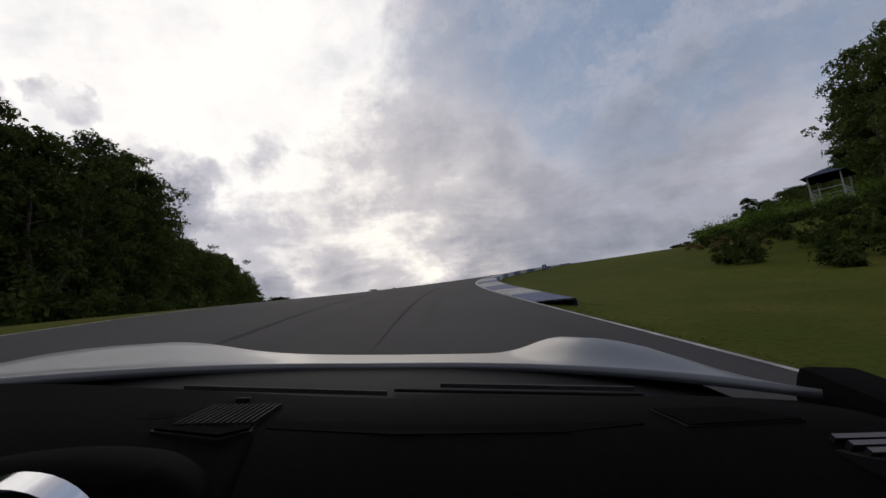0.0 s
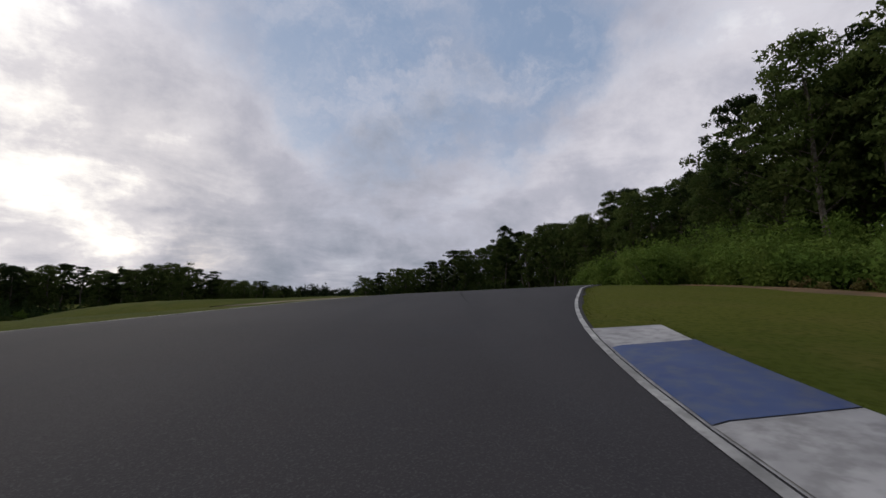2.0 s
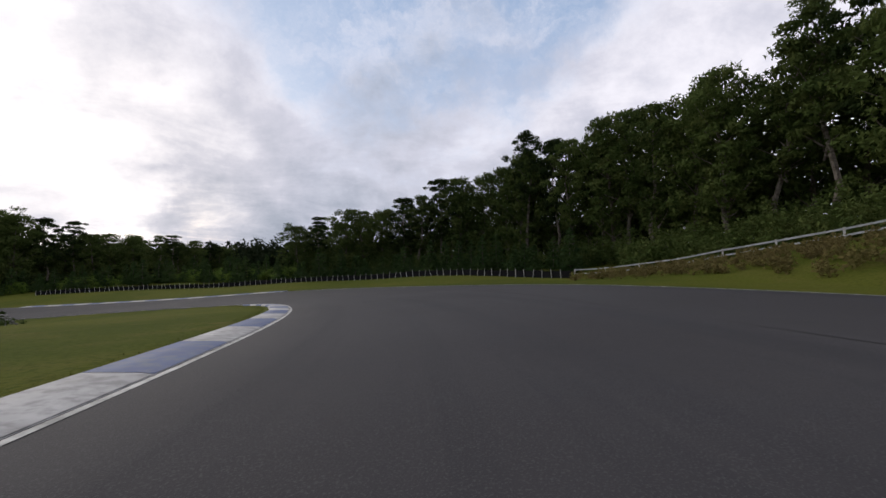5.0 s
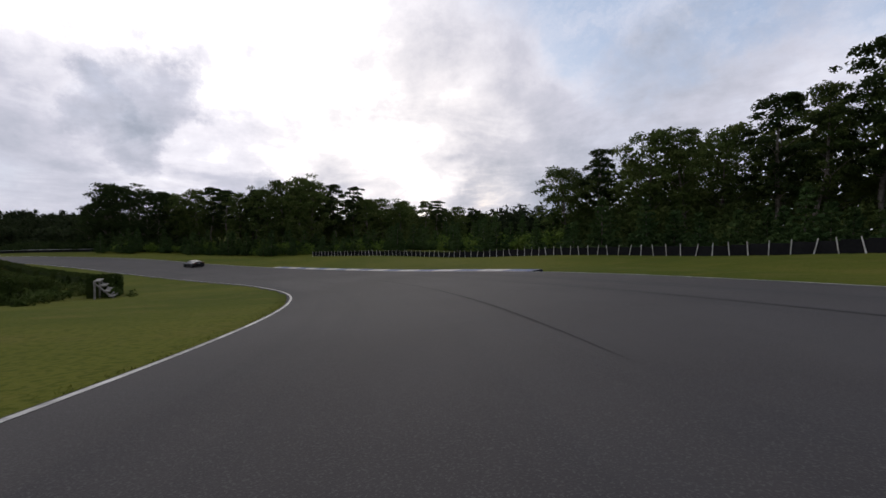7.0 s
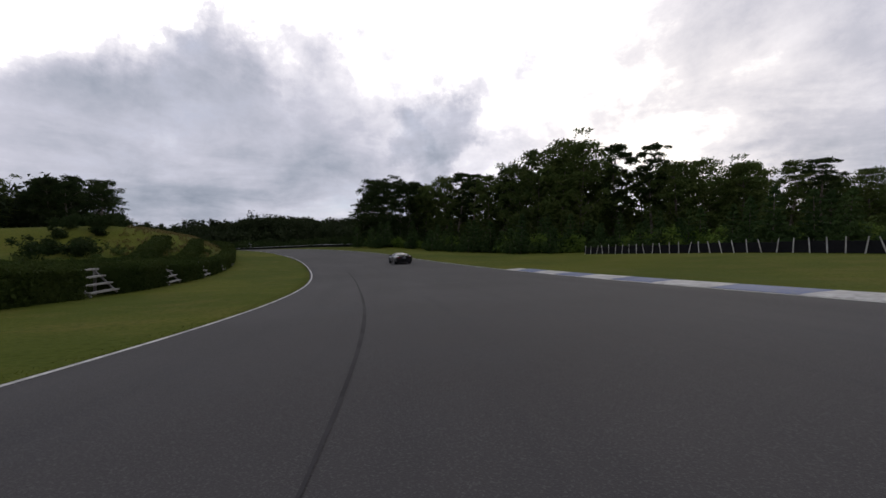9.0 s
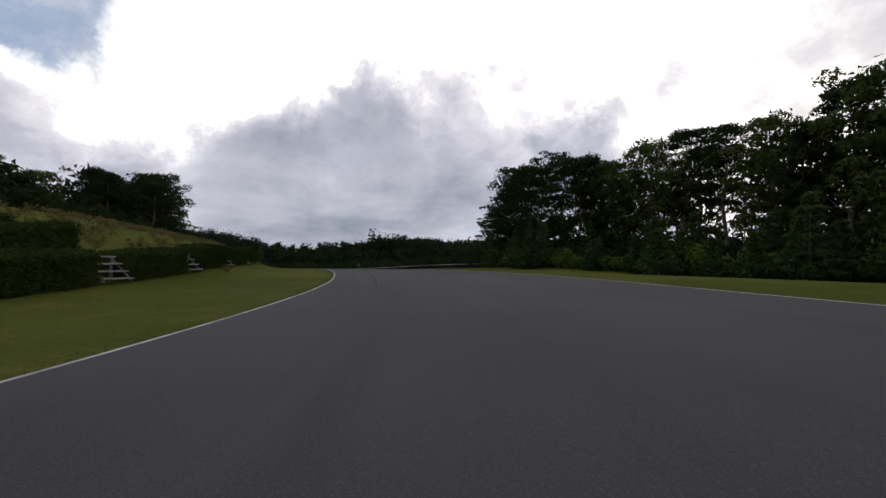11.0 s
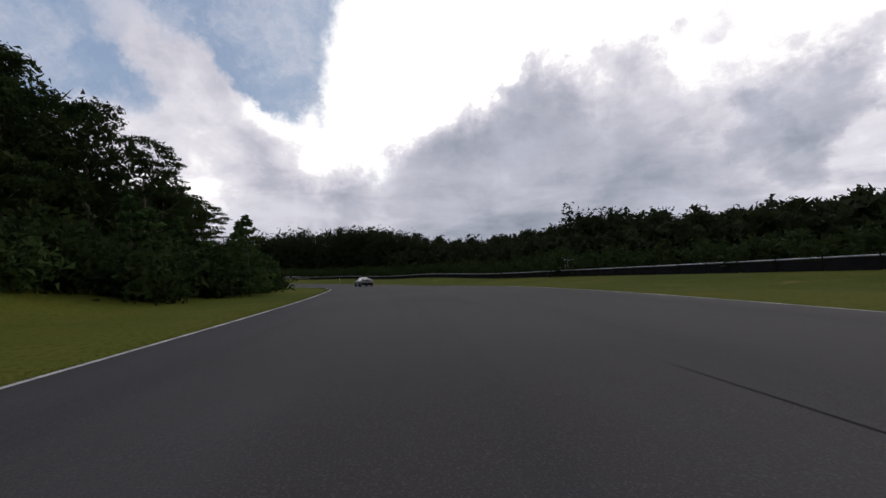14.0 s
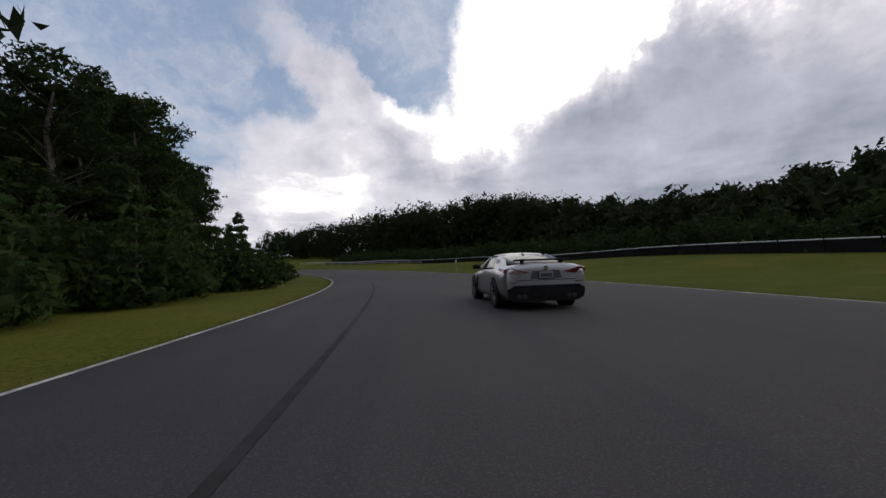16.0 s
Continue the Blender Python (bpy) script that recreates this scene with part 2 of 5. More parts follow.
POST = material("weathered_post_wood", mottled((0.46, 0.45, 0.42), (0.30, 0.285, 0.26), 2.0), 0.85)
STEEL = material("galvanised_rail", mottled((0.42, 0.43, 0.44), (0.30, 0.31, 0.32), 1.0), 0.45, 0.6)
BARK = material("tree_bark", mottled((0.16, 0.14, 0.115), (0.07, 0.058, 0.046), 3.0), 0.95, spec=0.1)
GRAVEL = material("pale_gravel", mottled((0.30, 0.25, 0.19), (0.22, 0.18, 0.13), 0.4, (0.12, 0.11, 0.06), 3.0, 0.5), 0.95, spec=0.1, bump=lambda n, p: (n.noise(p, 30.0, 3), 0.03))
DIRT = material("bare_red_earth", mottled((0.20, 0.12, 0.065), (0.13, 0.085, 0.05), 0.5, (0.07, 0.075, 0.03), 0.7), 0.95, spec=0.1)
LEAF = leaf_material("broad_leaves", (0.040, 0.062, 0.017), (0.082, 0.114, 0.030), (0.140, 0.156, 0.048))
# Pine green darkened so that its colour carries the shade of backlit woods.
PINE_SHADED = leaf_material("pine_and_shaded_leaves", (0.016, 0.028, 0.009), (0.029, 0.045, 0.014), (0.047, 0.060, 0.020))
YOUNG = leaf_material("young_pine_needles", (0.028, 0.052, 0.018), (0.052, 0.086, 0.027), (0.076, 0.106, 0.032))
SHRUB = leaf_material("shrub_leaves", (0.074, 0.126, 0.022), (0.130, 0.190, 0.036), (0.175, 0.210, 0.046))
HEDGE = leaf_material("hedge_leaves", (0.026, 0.042, 0.010), (0.042, 0.060, 0.014), (0.060, 0.072, 0.020))
DRY = leaf_material("dry_grass_stalks", (0.13, 0.105, 0.040), (0.20, 0.155, 0.065), (0.12, 0.12, 0.030))
FAR_LEAF = leaf_material("distant_leaves", (0.014, 0.022, 0.010), (0.024, 0.034, 0.014), (0.040, 0.048, 0.022))

# ---- the circuit: centre of travel, its height, cross-fall and edges ----
LINE = [
    (4.36, -59.56, -8.57),
    (-0.24, 0.24, -1.20),
    (1.03, 25.70, 2.01),
    (9.30, 45.98, 4.40),
    (21.20, 61.08, 5.95),
    (35.83, 74.52, 6.77),
    (49.25, 89.52, 6.71),
    (57.23, 105.2, 5.86),
    (59.95, 122.83, 4.54),
    (56.47, 141.88, 2.97),
    (46.95, 159.47, 1.54),
    (32.47, 174.85, 0.33),
    (14.23, 189, -0.21),
    (-6.87, 201.47, -0.09),
    (-29.65, 210.59, 0.12),
    (-53.49, 216.45, -0.08),
    (-78.33, 218.44, -0.82),
    (-103.59, 216.36, -1.95),
    (-132.6, 208.6, -3.1),
    (-159.6, 195.4, -3.9),
    (-190.7, 170, -4.3),
    (-218.7, 128.8, -4.4),
]
SHAPE = [
    (3.18, 8, 5),
    (3.87, 8.3, 3.7),
    (0.56, 10.5, 1),
    (-1.42, 10.8, 1.6),
    (-2.11, 5.2, 6.3),
    (-2.3, 2.5, 10.9),
    (-0.8, 2.75, 12.3),
    (-1.7, 3.25, 11.9),
    (-2, 3.3, 11.8),
    (-2.4, 3.4, 12.6),
    (-2.2, 4.3, 9.4),
    (-2.7, 4.3, 9.2),
    (-3.2, 4.4, 9),
    (-3.4, 4.3, 9),
    (-1.7, 4.3, 8.9),
    (-0.4, 4.3, 8.9),
    (0.3, 4.4, 9.3),
    (1.3, 4, 9.5),
    (1, 4.2, 9),
    (1, 4.2, 9),
    (1, 4.2, 9),
    (1, 4.2, 9),
]


def spline(rows, per):
    """Smooth curve through the rows."""
    r = np.array(rows, float)
    r = np.vstack([2 * r[0] - r[1], r, 2 * r[-1] - r[-2]])
    d = np.sqrt(np.linalg.norm(np.diff(r[:, :2], axis=0), axis=1)) if per is None else per
    k = np.concatenate([[0], np.cumsum(d)])
    out = []
    for i in range(1, len(r) - 2):
        n = 24
        q = np.linspace(k[i], k[i + 1], n, endpoint=False)[:, None]
        a1 = (k[i] - q) / (k[i] - k[i - 1]) * r[i - 1] + (q - k[i - 1]) / (k[i] - k[i - 1]) * r[i]
        a2 = (k[i + 1] - q) / (k[i + 1] - k[i]) * r[i] + (q - k[i]) / (k[i + 1] - k[i]) * r[i + 1]
        a3 = (k[i + 2] - q) / (k[i + 2] - k[i + 1]) * r[i + 1] + (q - k[i + 1]) / (k[i + 2] - k[i + 1]) * r[i + 2]
        b1 = (k[i + 1] - q) / (k[i + 1] - k[i - 1]) * a1 + (q - k[i - 1]) / (k[i + 1] - k[i - 1]) * a2
        b2 = (k[i + 2] - q) / (k[i + 2] - k[i]) * a2 + (q - k[i]) / (k[i + 2] - k[i]) * a3
        out.append((k[i + 1] - q) / (k[i + 1] - k[i]) * b1 + (q - k[i]) / (k[i + 1] - k[i]) * b2)
    return np.vstack(out + [r[-2][None]]), d


curve3, gaps = spline(LINE, None)
shape3, _ = spline(SHAPE, gaps)
run = np.concatenate([[0], np.cumsum(np.linalg.norm(np.diff(curve3[:, :2], axis=0), axis=1))])
KNOT = run[::24]                                   # distance along the road at each knot; the first is behind the start
S = np.arange(0, run[-1], 1.0)
C = np.stack([np.interp(S, run, curve3[:, k]) for k in range(3)], 1)
BANK, LEFT, RIGHT = (np.interp(S, run, shape3[:, k]) for k in range(3))
tang = np.gradient(C[:, :2], axis=0)
tang /= np.linalg.norm(tang, axis=1)[:, None]
SIDE = np.stack([-tang[:, 1], tang[:, 0]], 1)       # to the left
FALL = np.tan(np.radians(BANK))


def at_second(t):
    """Distance along the road that the drive reaches at t seconds."""
    return float(np.interp(t, np.arange(21), KNOT[1:22]))


def smooth01(v):
    v = np.clip(v, 0, 1)
    return v * v * (3 - 2 * v)


HILL_END = at_second(6.6)


def heights(x, y):
    """Height of the ground, distance along the nearest road and how far left of it, for arrays of places."""
    x, y = np.atleast_1d(x).astype(float).ravel(), np.atleast_1d(y).astype(float).ravel()
    z, along, off = np.empty_like(x), np.empty_like(x), np.empty_like(x)
    for a in range(0, len(x), 4000):
        q = np.stack([x[a:a + 4000], y[a:a + 4000]], 1)
        rel = q[:, None, :] - C[None, :, :2]
        d2 = (rel ** 2).sum(2)
        k = d2.argmin(1)
        near = np.sqrt(d2[np.arange(len(q)), k])
        lat = (rel * SIDE[None]).sum(2)
        own = lat[np.arange(len(q)), k]
        wide = (2.5 + 0.30 * near)[:, None]
        wt = np.exp(-np.minimum((d2 - (near ** 2)[:, None]) / (2 * wide ** 2), 60))
        road = C[None, :, 2] + np.clip(lat, -(RIGHT + 3)[None], (LEFT + 3)[None]) * FALL[None]
        z[a:a + 4000] = (wt * road).sum(1) / wt.sum(1)
        along[a:a + 4000], off[a:a + 4000] = S[k], own
        rgt = np.clip(-own - RIGHT[k], 0, None)
        lft = np.clip(own - LEFT[k], 0, None)
        hill = np.interp(rgt, (0, 5, 16, 26, 40, 70, 120), (0, -0.1, -0.1, 1.1, 5.8, 12.0, 14.5))
        z[a:a + 4000] += hill * smooth01((HILL_END + 25 - S[k]) / 50)
        dip = np.interp(rgt, (0, 0.9, 1.8, 10, 20), (0, -0.12, -0.36, -0.36, 0))
        z[a:a + 4000] += dip * smooth01((S[k] - at_second(0.3)) / 12) * smooth01((at_second(2.3) - S[k]) / 15)
        shelf = np.interp(rgt, (0, 7, 10, 15, 24, 60), (0, 0, 0.9, 3.0, 3.6, 2.4))
        z[a:a + 4000] += shelf * smooth01((S[k] - at_second(3.6)) / 18) * smooth01((at_second(6.9) - S[k]) / 30)
        mound = np.interp(lft, (0, 7, 14, 24, 50), (0, 0, 1.6, 3.0, 3.0))
        z[a:a + 4000] += mound * smooth01((S[k] - at_second(11.8)) / 15) * smooth01((at_second(18.5) - S[k]) / 40)
        knoll = np.interp(lft, (0, 6.5, 9.5, 13, 20, 40, 60), (0, 0, 0.6, 1.5, 1.7, 1.0, 0))
        z[a:a + 4000] += knoll * smooth01((S[k] - at_second(11.3)) / 15) * smooth01((at_second(14.9) - S[k]) / 18)
        drop = np.interp(lft, (0, 4, 12, 30, 60), (0, -0.1, -1.2, -4.0, -5.0))
        z[a:a + 4000] += drop * smooth01((S[k] - at_second(2.0)) / 25) * smooth01((at_second(4.7) - S[k]) / 25)
        berm = np.interp(rgt, (0, 6, 15, 40), (0, 0, 0.85, 1.5))
        z[a:a + 4000] += berm * smooth01((S[k] - at_second(6.9)) / 20) * smooth01((at_second(11.6) - S[k]) / 25)
        rise = np.interp(rgt, (0, 8, 14, 40), (0, 0, 0.5, 1.5))
        z[a:a + 4000] += rise * smooth01((S[k] - at_second(12.4)) / 20)
    reach = np.sqrt(((np.stack([x, y], 1)[:, None, :] - C[None, ::12, :2]) ** 2).sum(2)).min(1)
    for cx, cy, r, h in ((-330, 170, 110, 4), (-215, 350, 90, 7), (-250, 700, 300, 8), (330, 60, 150, 6)):
        z += h * np.exp(-((x - cx) ** 2 + (y - cy) ** 2) / (2 * r * r)) * smooth01((reach - 70) / 110)
    z += 0.25 * np.sin(x * 0.11 + 1.3) * np.sin(y * 0.13) * np.clip((np.abs(off) - 14) / 12, 0, 1)
    return z, along, off


def ground_at(x, y):
    return float(heights([x], [y])[0][0])


def beside(s, d):
    """The place d metres left of the road's line of travel, s metres along it."""
    i = np.clip(s, 0, S[-1])
    return tuple(float(np.interp(i, S, C[:, k]) + d * np.interp(i, S, SIDE[:, k])) for k in range(2))


def road_z(s, d):
    return float(np.interp(s, S, C[:, 2]) + d * np.interp(s, S, FALL))


def heading(s):
    return math.degrees(math.atan2(-np.interp(s, S, tang[:, 0]), np.interp(s, S, tang[:, 1])))


def mesh_object(name, verts, faces, mat, parent=None, smooth=False):
    me = bpy.data.meshes.new(name)
    me.from_pydata([tuple(map(float, v)) for v in verts], [], faces)
    for m in mat if isinstance(mat, (list, tuple)) else [mat]:
        me.materials.append(m)
    if smooth:
        me.polygons.foreach_set("use_smooth", [True] * len(me.polygons))
    ob = new(name, me)
    ob.parent = parent
    return ob


def part(name, bm, mat, parent, label="", smooth=True):
    """Links a bmesh as one mesh object under a thing or a part."""
    me = bpy.data.meshes.new(name)
    bm.normal_update()
    bm.to_mesh(me)
    bm.free()
    me.materials.append(mat)
    if smooth:
        me.polygons.foreach_set("use_smooth", [True] * len(me.polygons))
        me.set_sharp_from_angle(angle=radians(38))
    ob = new(name, me)
    ob.parent = parent
    return tagged(ob, label)


def box(sx, sy, sz, at=(0, 0, 0), turn=(0, 0, 0), bevel=0.0):
    bm = bmesh.new()
    bmesh.ops.create_cube(bm, size=1, matrix=pose(*at, *turn) @ Matrix.Diagonal((sx, sy, sz, 1)))
    if bevel:
        bmesh.ops.bevel(bm, geom=bm.edges[:], offset=bevel, segments=2, affect="EDGES", profile=0.6)
    return bm


def rod(r0, r1, a, b, n=8):
    """A tapered round bar from a to b."""
    bm = bmesh.new()
    a, b = Vector(a), Vector(b)
    m = Matrix.Translation((a + b) / 2) @ (b - a).to_track_quat("Z", "Y").to_matrix().to_4x4()
    bmesh.ops.create_cone(bm, cap_ends=True, segments=n, radius1=r0, radius2=r1, depth=(b - a).length, matrix=m)
    return bm


def joined(*many):
    """One bmesh out of several."""
    out = bmesh.new()
    for b in many:
        me = bpy.data.meshes.new("tmp")
        b.to_mesh(me)
        b.free()
        out.from_mesh(me)
        bpy.data.meshes.remove(me)
    return out


# ---- ground ----
def axis(lo, hi, step, far):
    mid = list(np.arange(lo, hi + 0.1, step))
    out, d = [], step
    v = hi
    while v < far:
        d *= 1.35
        v += d
        out.append(v)
    before, d, v = [], step, lo
    while v > -far:
        d *= 1.35
        v -= d
        before.append(v)
    return np.array(before[::-1] + mid + out)


gx, gy = axis(-230, 130, 2.0, 4200), axis(-70, 300, 2.0, 4200)
mx, my = np.meshgrid(gx, gy)
gz, g_s, g_d = heights(mx, my)
under = (g_d < np.interp(g_s, S, LEFT) - 0.3) & (g_d > -np.interp(g_s, S, RIGHT) + 0.3) & (g_s > 0) & (g_s < S[-1])
gz = gz - np.where(under, 0.14, 0.02)
nx, ny = len(gx), len(gy)
idx = np.arange(nx * ny).reshape(ny, nx)
quads = np.stack([idx[:-1, :-1], idx[:-1, 1:], idx[1:, 1:], idx[1:, :-1]], 2).reshape(-1, 4)
ground = mesh_object("ground", np.stack([mx.ravel(), my.ravel(), gz], 1), quads.tolist(), GRASS, smooth=True)
tagged(ground, "mown green grass with browner patches rising into banks", "grass", kind="structure")

# ---- road, lines, kerbs ----


def ribbon(name, s0, s1, offsets, lift, mat, parent=None, step=1.0):
    """A strip that follows the road; offsets(s) gives its cross-section as (left offset, lift) pairs."""
    ss = np.arange(s0, s1 + 1e-6, step)
    verts, faces = [], []
    for i, s in enumerate(ss):
        row = offsets(s)
        for d, up_ in row:
            x, y = beside(s, d)
            verts.append((x, y, road_z(s, d) + lift + up_))
        if i:
            n = len(row)
            for k in range(n - 1):
                a = (i - 1) * n + k
                faces.append((a, a + n, a + n + 1, a + 1)[::-1])
    ob = mesh_object(name, verts, faces, mat, parent, smooth=True)
    if mat is ASPHALT:
        lane = ob.data.uv_layers.new(name="lane")
        flat_uv = [(d * 0.9, s * 0.02) for s in ss for d, _ in offsets(s)]
        lane.data.foreach_set("uv", np.array([flat_uv[v] for v in (l.vertex_index for l in ob.data.loops)], np.float32).ravel())
    return ob


def edge_left(s):
    return float(np.interp(s, S, LEFT))


def edge_right(s):
    return -float(np.interp(s, S, RIGHT))


def road_section(s):
    l, r = edge_left(s), edge_right(s)
    return [(l + 0.25, -0.2)] + [(l + (r - l) * k / 12, 0.0) for k in range(13)] + [(r - 0.25, -0.2)]


road = ribbon("road", 2, S[-1] - 2, road_section, 0.0, ASPHALT)
tagged(road, "dark grey worn asphalt race track", "race track", kind="structure")
for side, edge in (("left", edge_left), ("right", edge_right)):
    sign = -1 if side == "left" else 1
    ob = ribbon("edge_line", 3, S[-1] - 3, lambda s: [(edge(s) + sign * 0.13, 0.0), (edge(s) + sign * 0.04, 0.0)][::(1 if side == "left" else -1)], 0.005, LINE_WHITE)
    tagged(ob, "white painted line along the edge of the asphalt", "road marking", kind="structure")


def kerb(s0, s1, edge, sign, wide, label):
    """Painted concrete kerb panels end to end, blue and white by turns."""
    base = ribbon("kerb", s0, s1, lambda s: [(edge(s) - sign * 0.02, 0.0), (edge(s) + sign * wide, 0.03)][::sign], 0.004, KERB_WHITE)
    tagged(base, label, "kerb", kind="structure")
    k, s = 0, s0
    while s + 2.4 <= s1:
        def section(q):
            e = edge(q)
            cut = [(e, 0.012), (e + sign * 0.12, 0.035), (e + sign * wide * 0.55, 0.055), (e + sign * (wide - 0.05), 0.075), (e + sign * wide, 0.03), (e + sign * (wide + 0.02), -0.45)]
            return cut[::-1] if sign > 0 else cut
        ribbon("kerb_panel", s + 0.01, s + 2.43, lambda q: section(q), 0.0, KERB_WHITE if k % 2 else KERB_BLUE, base, 0.605)
        s += 2.44
        k += 1
    return base


kerb(at_second(0) + 11, at_second(2) + 7, edge_right, -1, 1.10, "blue and white painted kerb on the inside of the bend")
kerb(at_second(5), at_second(7) + 3, edge_left, 1, 0.78, "faded blue and white painted kerb at the apex")
kerb(at_second(8) + 4, at_second(10) + 6, edge_right, -1, 1.1, "white and blue kerb along the outside of the bend")


def mark(s0, s1, d0, d1, wide, bow=0.0):
    ob = ribbon("skid_mark", s0, s1, lambda s: [(d0 + (d1 - d0) * (s - s0) / (s1 - s0) + bow * math.sin(math.pi * (s - s0) / (s1 - s0)) + e * wide / 2 * min(1.0, 0.05 + 5 * (s - s0) / (s1 - s0), 0.05 + 5 * (s1 - s) / (s1 - s0)), 0.0) for e in (1, -1)],
                0.006, RUBBER_MARK)
    return tagged(ob, "dark tyre rubber streak on the asphalt", "road marking", kind="structure")


A = at_second
mark(A(2.6), A(4.0), -1.2, 0.5, 0.08)
mark(A(2.9), A(5.4), -3.2, -5.5, 0.09, -1.0)
mark(A(5.4), A(8.2), -5.2, -6.2, 0.09, -1.6)
mark(A(7.2), A(8.6), -2.2, -3.0, 0.08)
mark(A(9.0), A(10.8), 0.5, 1.3, 0.08, 0.5)
mark(A(11.6), A(13.2), 1.3, 0.5, 0.09, 0.4)
mark(A(12.0), A(14.2), -5.0, -2.5, 0.08, -0.6)
mark(A(15.4), A(17.2), 0.4, 1.2, 0.10, 0.5)
mark(A(14.6), A(15.9), -4.6, -3.2, 0.10, -0.4)
mark(A(0.0), A(1.2), 3.0, 3.9, 0.14, 0.3)
mark(A(0.2), A(1.3), 0.9, -0.2, 0.10, 0.3)


def earth_strip(label, s0, s1, d0, d1, mat):
    """Bare ground with ragged edges lying on the grass beside the road."""
    ss = np.arange(s0, s1, 1.0)
    n = 7
    verts, faces = [], []
    for i, q in enumerate(ss):
        taper = min(1.0, (i + 0.5) / 8, (len(ss) - i - 0.5) / 8)
        mid, half = (d0 + d1) / 2, (d1 - d0) / 2 * taper
        wob = 0.5 * math.sin(q * 0.37) + 0.3 * math.sin(q * 0.91 + 1)
        for k in range(n):
            f = -1 + 2 * k / (n - 1)
            x, y = beside(q, mid + half * f + wob * abs(f) * 0.6)
            verts.append((x, y, ground_at(x, y) + (0.035 if 0 < k < n - 1 else -0.06)))
        if i:
            for k in range(n - 1):
                p = (i - 1) * n + k
                faces.append((p, p + 1, p + n + 1, p + n)[::1 if d1 < d0 else -1])
    return tagged(mesh_object("bare_ground", verts, faces, mat, smooth=True), label, "bare ground", kind="structure")


earth_strip("pale gravel run-off beside the track", A(2.9), A(4.6), 7.5, 12.5, GRAVEL)
earth_strip("bare brown earth along the foot of the bank", A(2.5), A(4.4), -17.0, -14.5, DIRT)

# ---- trees and shrubs ----
rng = np.random.default_rng(7)


def leaf_cloud(centres, radii, count, size, flat=0.75, droop=0.0, shell=False):
    """Many small pointed leaf sprays round the given centres, as verts and faces."""
    pick = rng.choice(len(centres), count, p=np.array(radii) ** 2 / np.sum(np.array(radii) ** 2))
    v = rng.normal(size=(count, 3))
    v /= np.linalg.norm(v, axis=1)[:, None]
    if shell:
        v[:, 2] = np.where((v[:, 2] < -0.25) & (rng.uniform(size=count) < 0.75), -v[:, 2], v[:, 2])
    r = np.array(radii)[pick] * (np.clip(rng.normal(0.86, 0.20, count), 0.2, 1.3) if shell else np.minimum(np.abs(rng.normal(0.62, 0.38, count)), 1.35))
    at = np.array(centres)[pick] + v * r[:, None] * np.array((1, 1, flat))
    nrm = v + rng.normal(size=(count, 3)) * 0.7
    nrm /= np.linalg.norm(nrm, axis=1)[:, None]
    a = np.cross(nrm, rng.normal(size=(count, 3)))
    a /= np.linalg.norm(a, axis=1)[:, None] + 1e-9
    b = np.cross(nrm, a)
    s = size * rng.uniform(0.55, 1.35, (count, 1))
    a[:, 2] -= droop
    p0, p1, p2 = at - a * s * 0.8 + b * s * 0.1, at + b * s * 0.62 + a * s * 0.1, at + a * s * 0.9 - b * s * 0.45 + nrm * s * 0.2
    verts = np.stack([p0, p1, p2], 1).reshape(-1, 3)
    return verts, np.arange(count * 3).reshape(-1, 3)


def quick_mesh(name, verts, faces, mat):
    me = bpy.data.meshes.new(name)
    me.vertices.add(len(verts))
    me.vertices.foreach_set("co", np.asarray(verts, np.float32).ravel())
    f = np.asarray(faces, np.int32)
    me.loops.add(f.size)
    me.loops.foreach_set("vertex_index", f.ravel())
    me.polygons.add(len(f))
    me.polygons.foreach_set("loop_start", np.arange(0, f.size, f.shape[1], dtype=np.int32))
    me.materials.append(mat)
    me.update(calc_edges=True)
    return me


def limb(bm_list, a, b, r0, r1):
    mid = (Vector(a) + Vector(b)) / 2 + Vector((rng.normal() * 0.12, rng.normal() * 0.12, rng.normal() * 0.1)) * (Vector(b) - Vector(a)).length * 0.5
    n = 6 if r0 > 0.1 else 3
    bm_list.append(rod(r0, (r0 + r1) / 2, a, mid, n))
    bm_list.append(rod((r0 + r1) / 2, r1, mid, b, n))


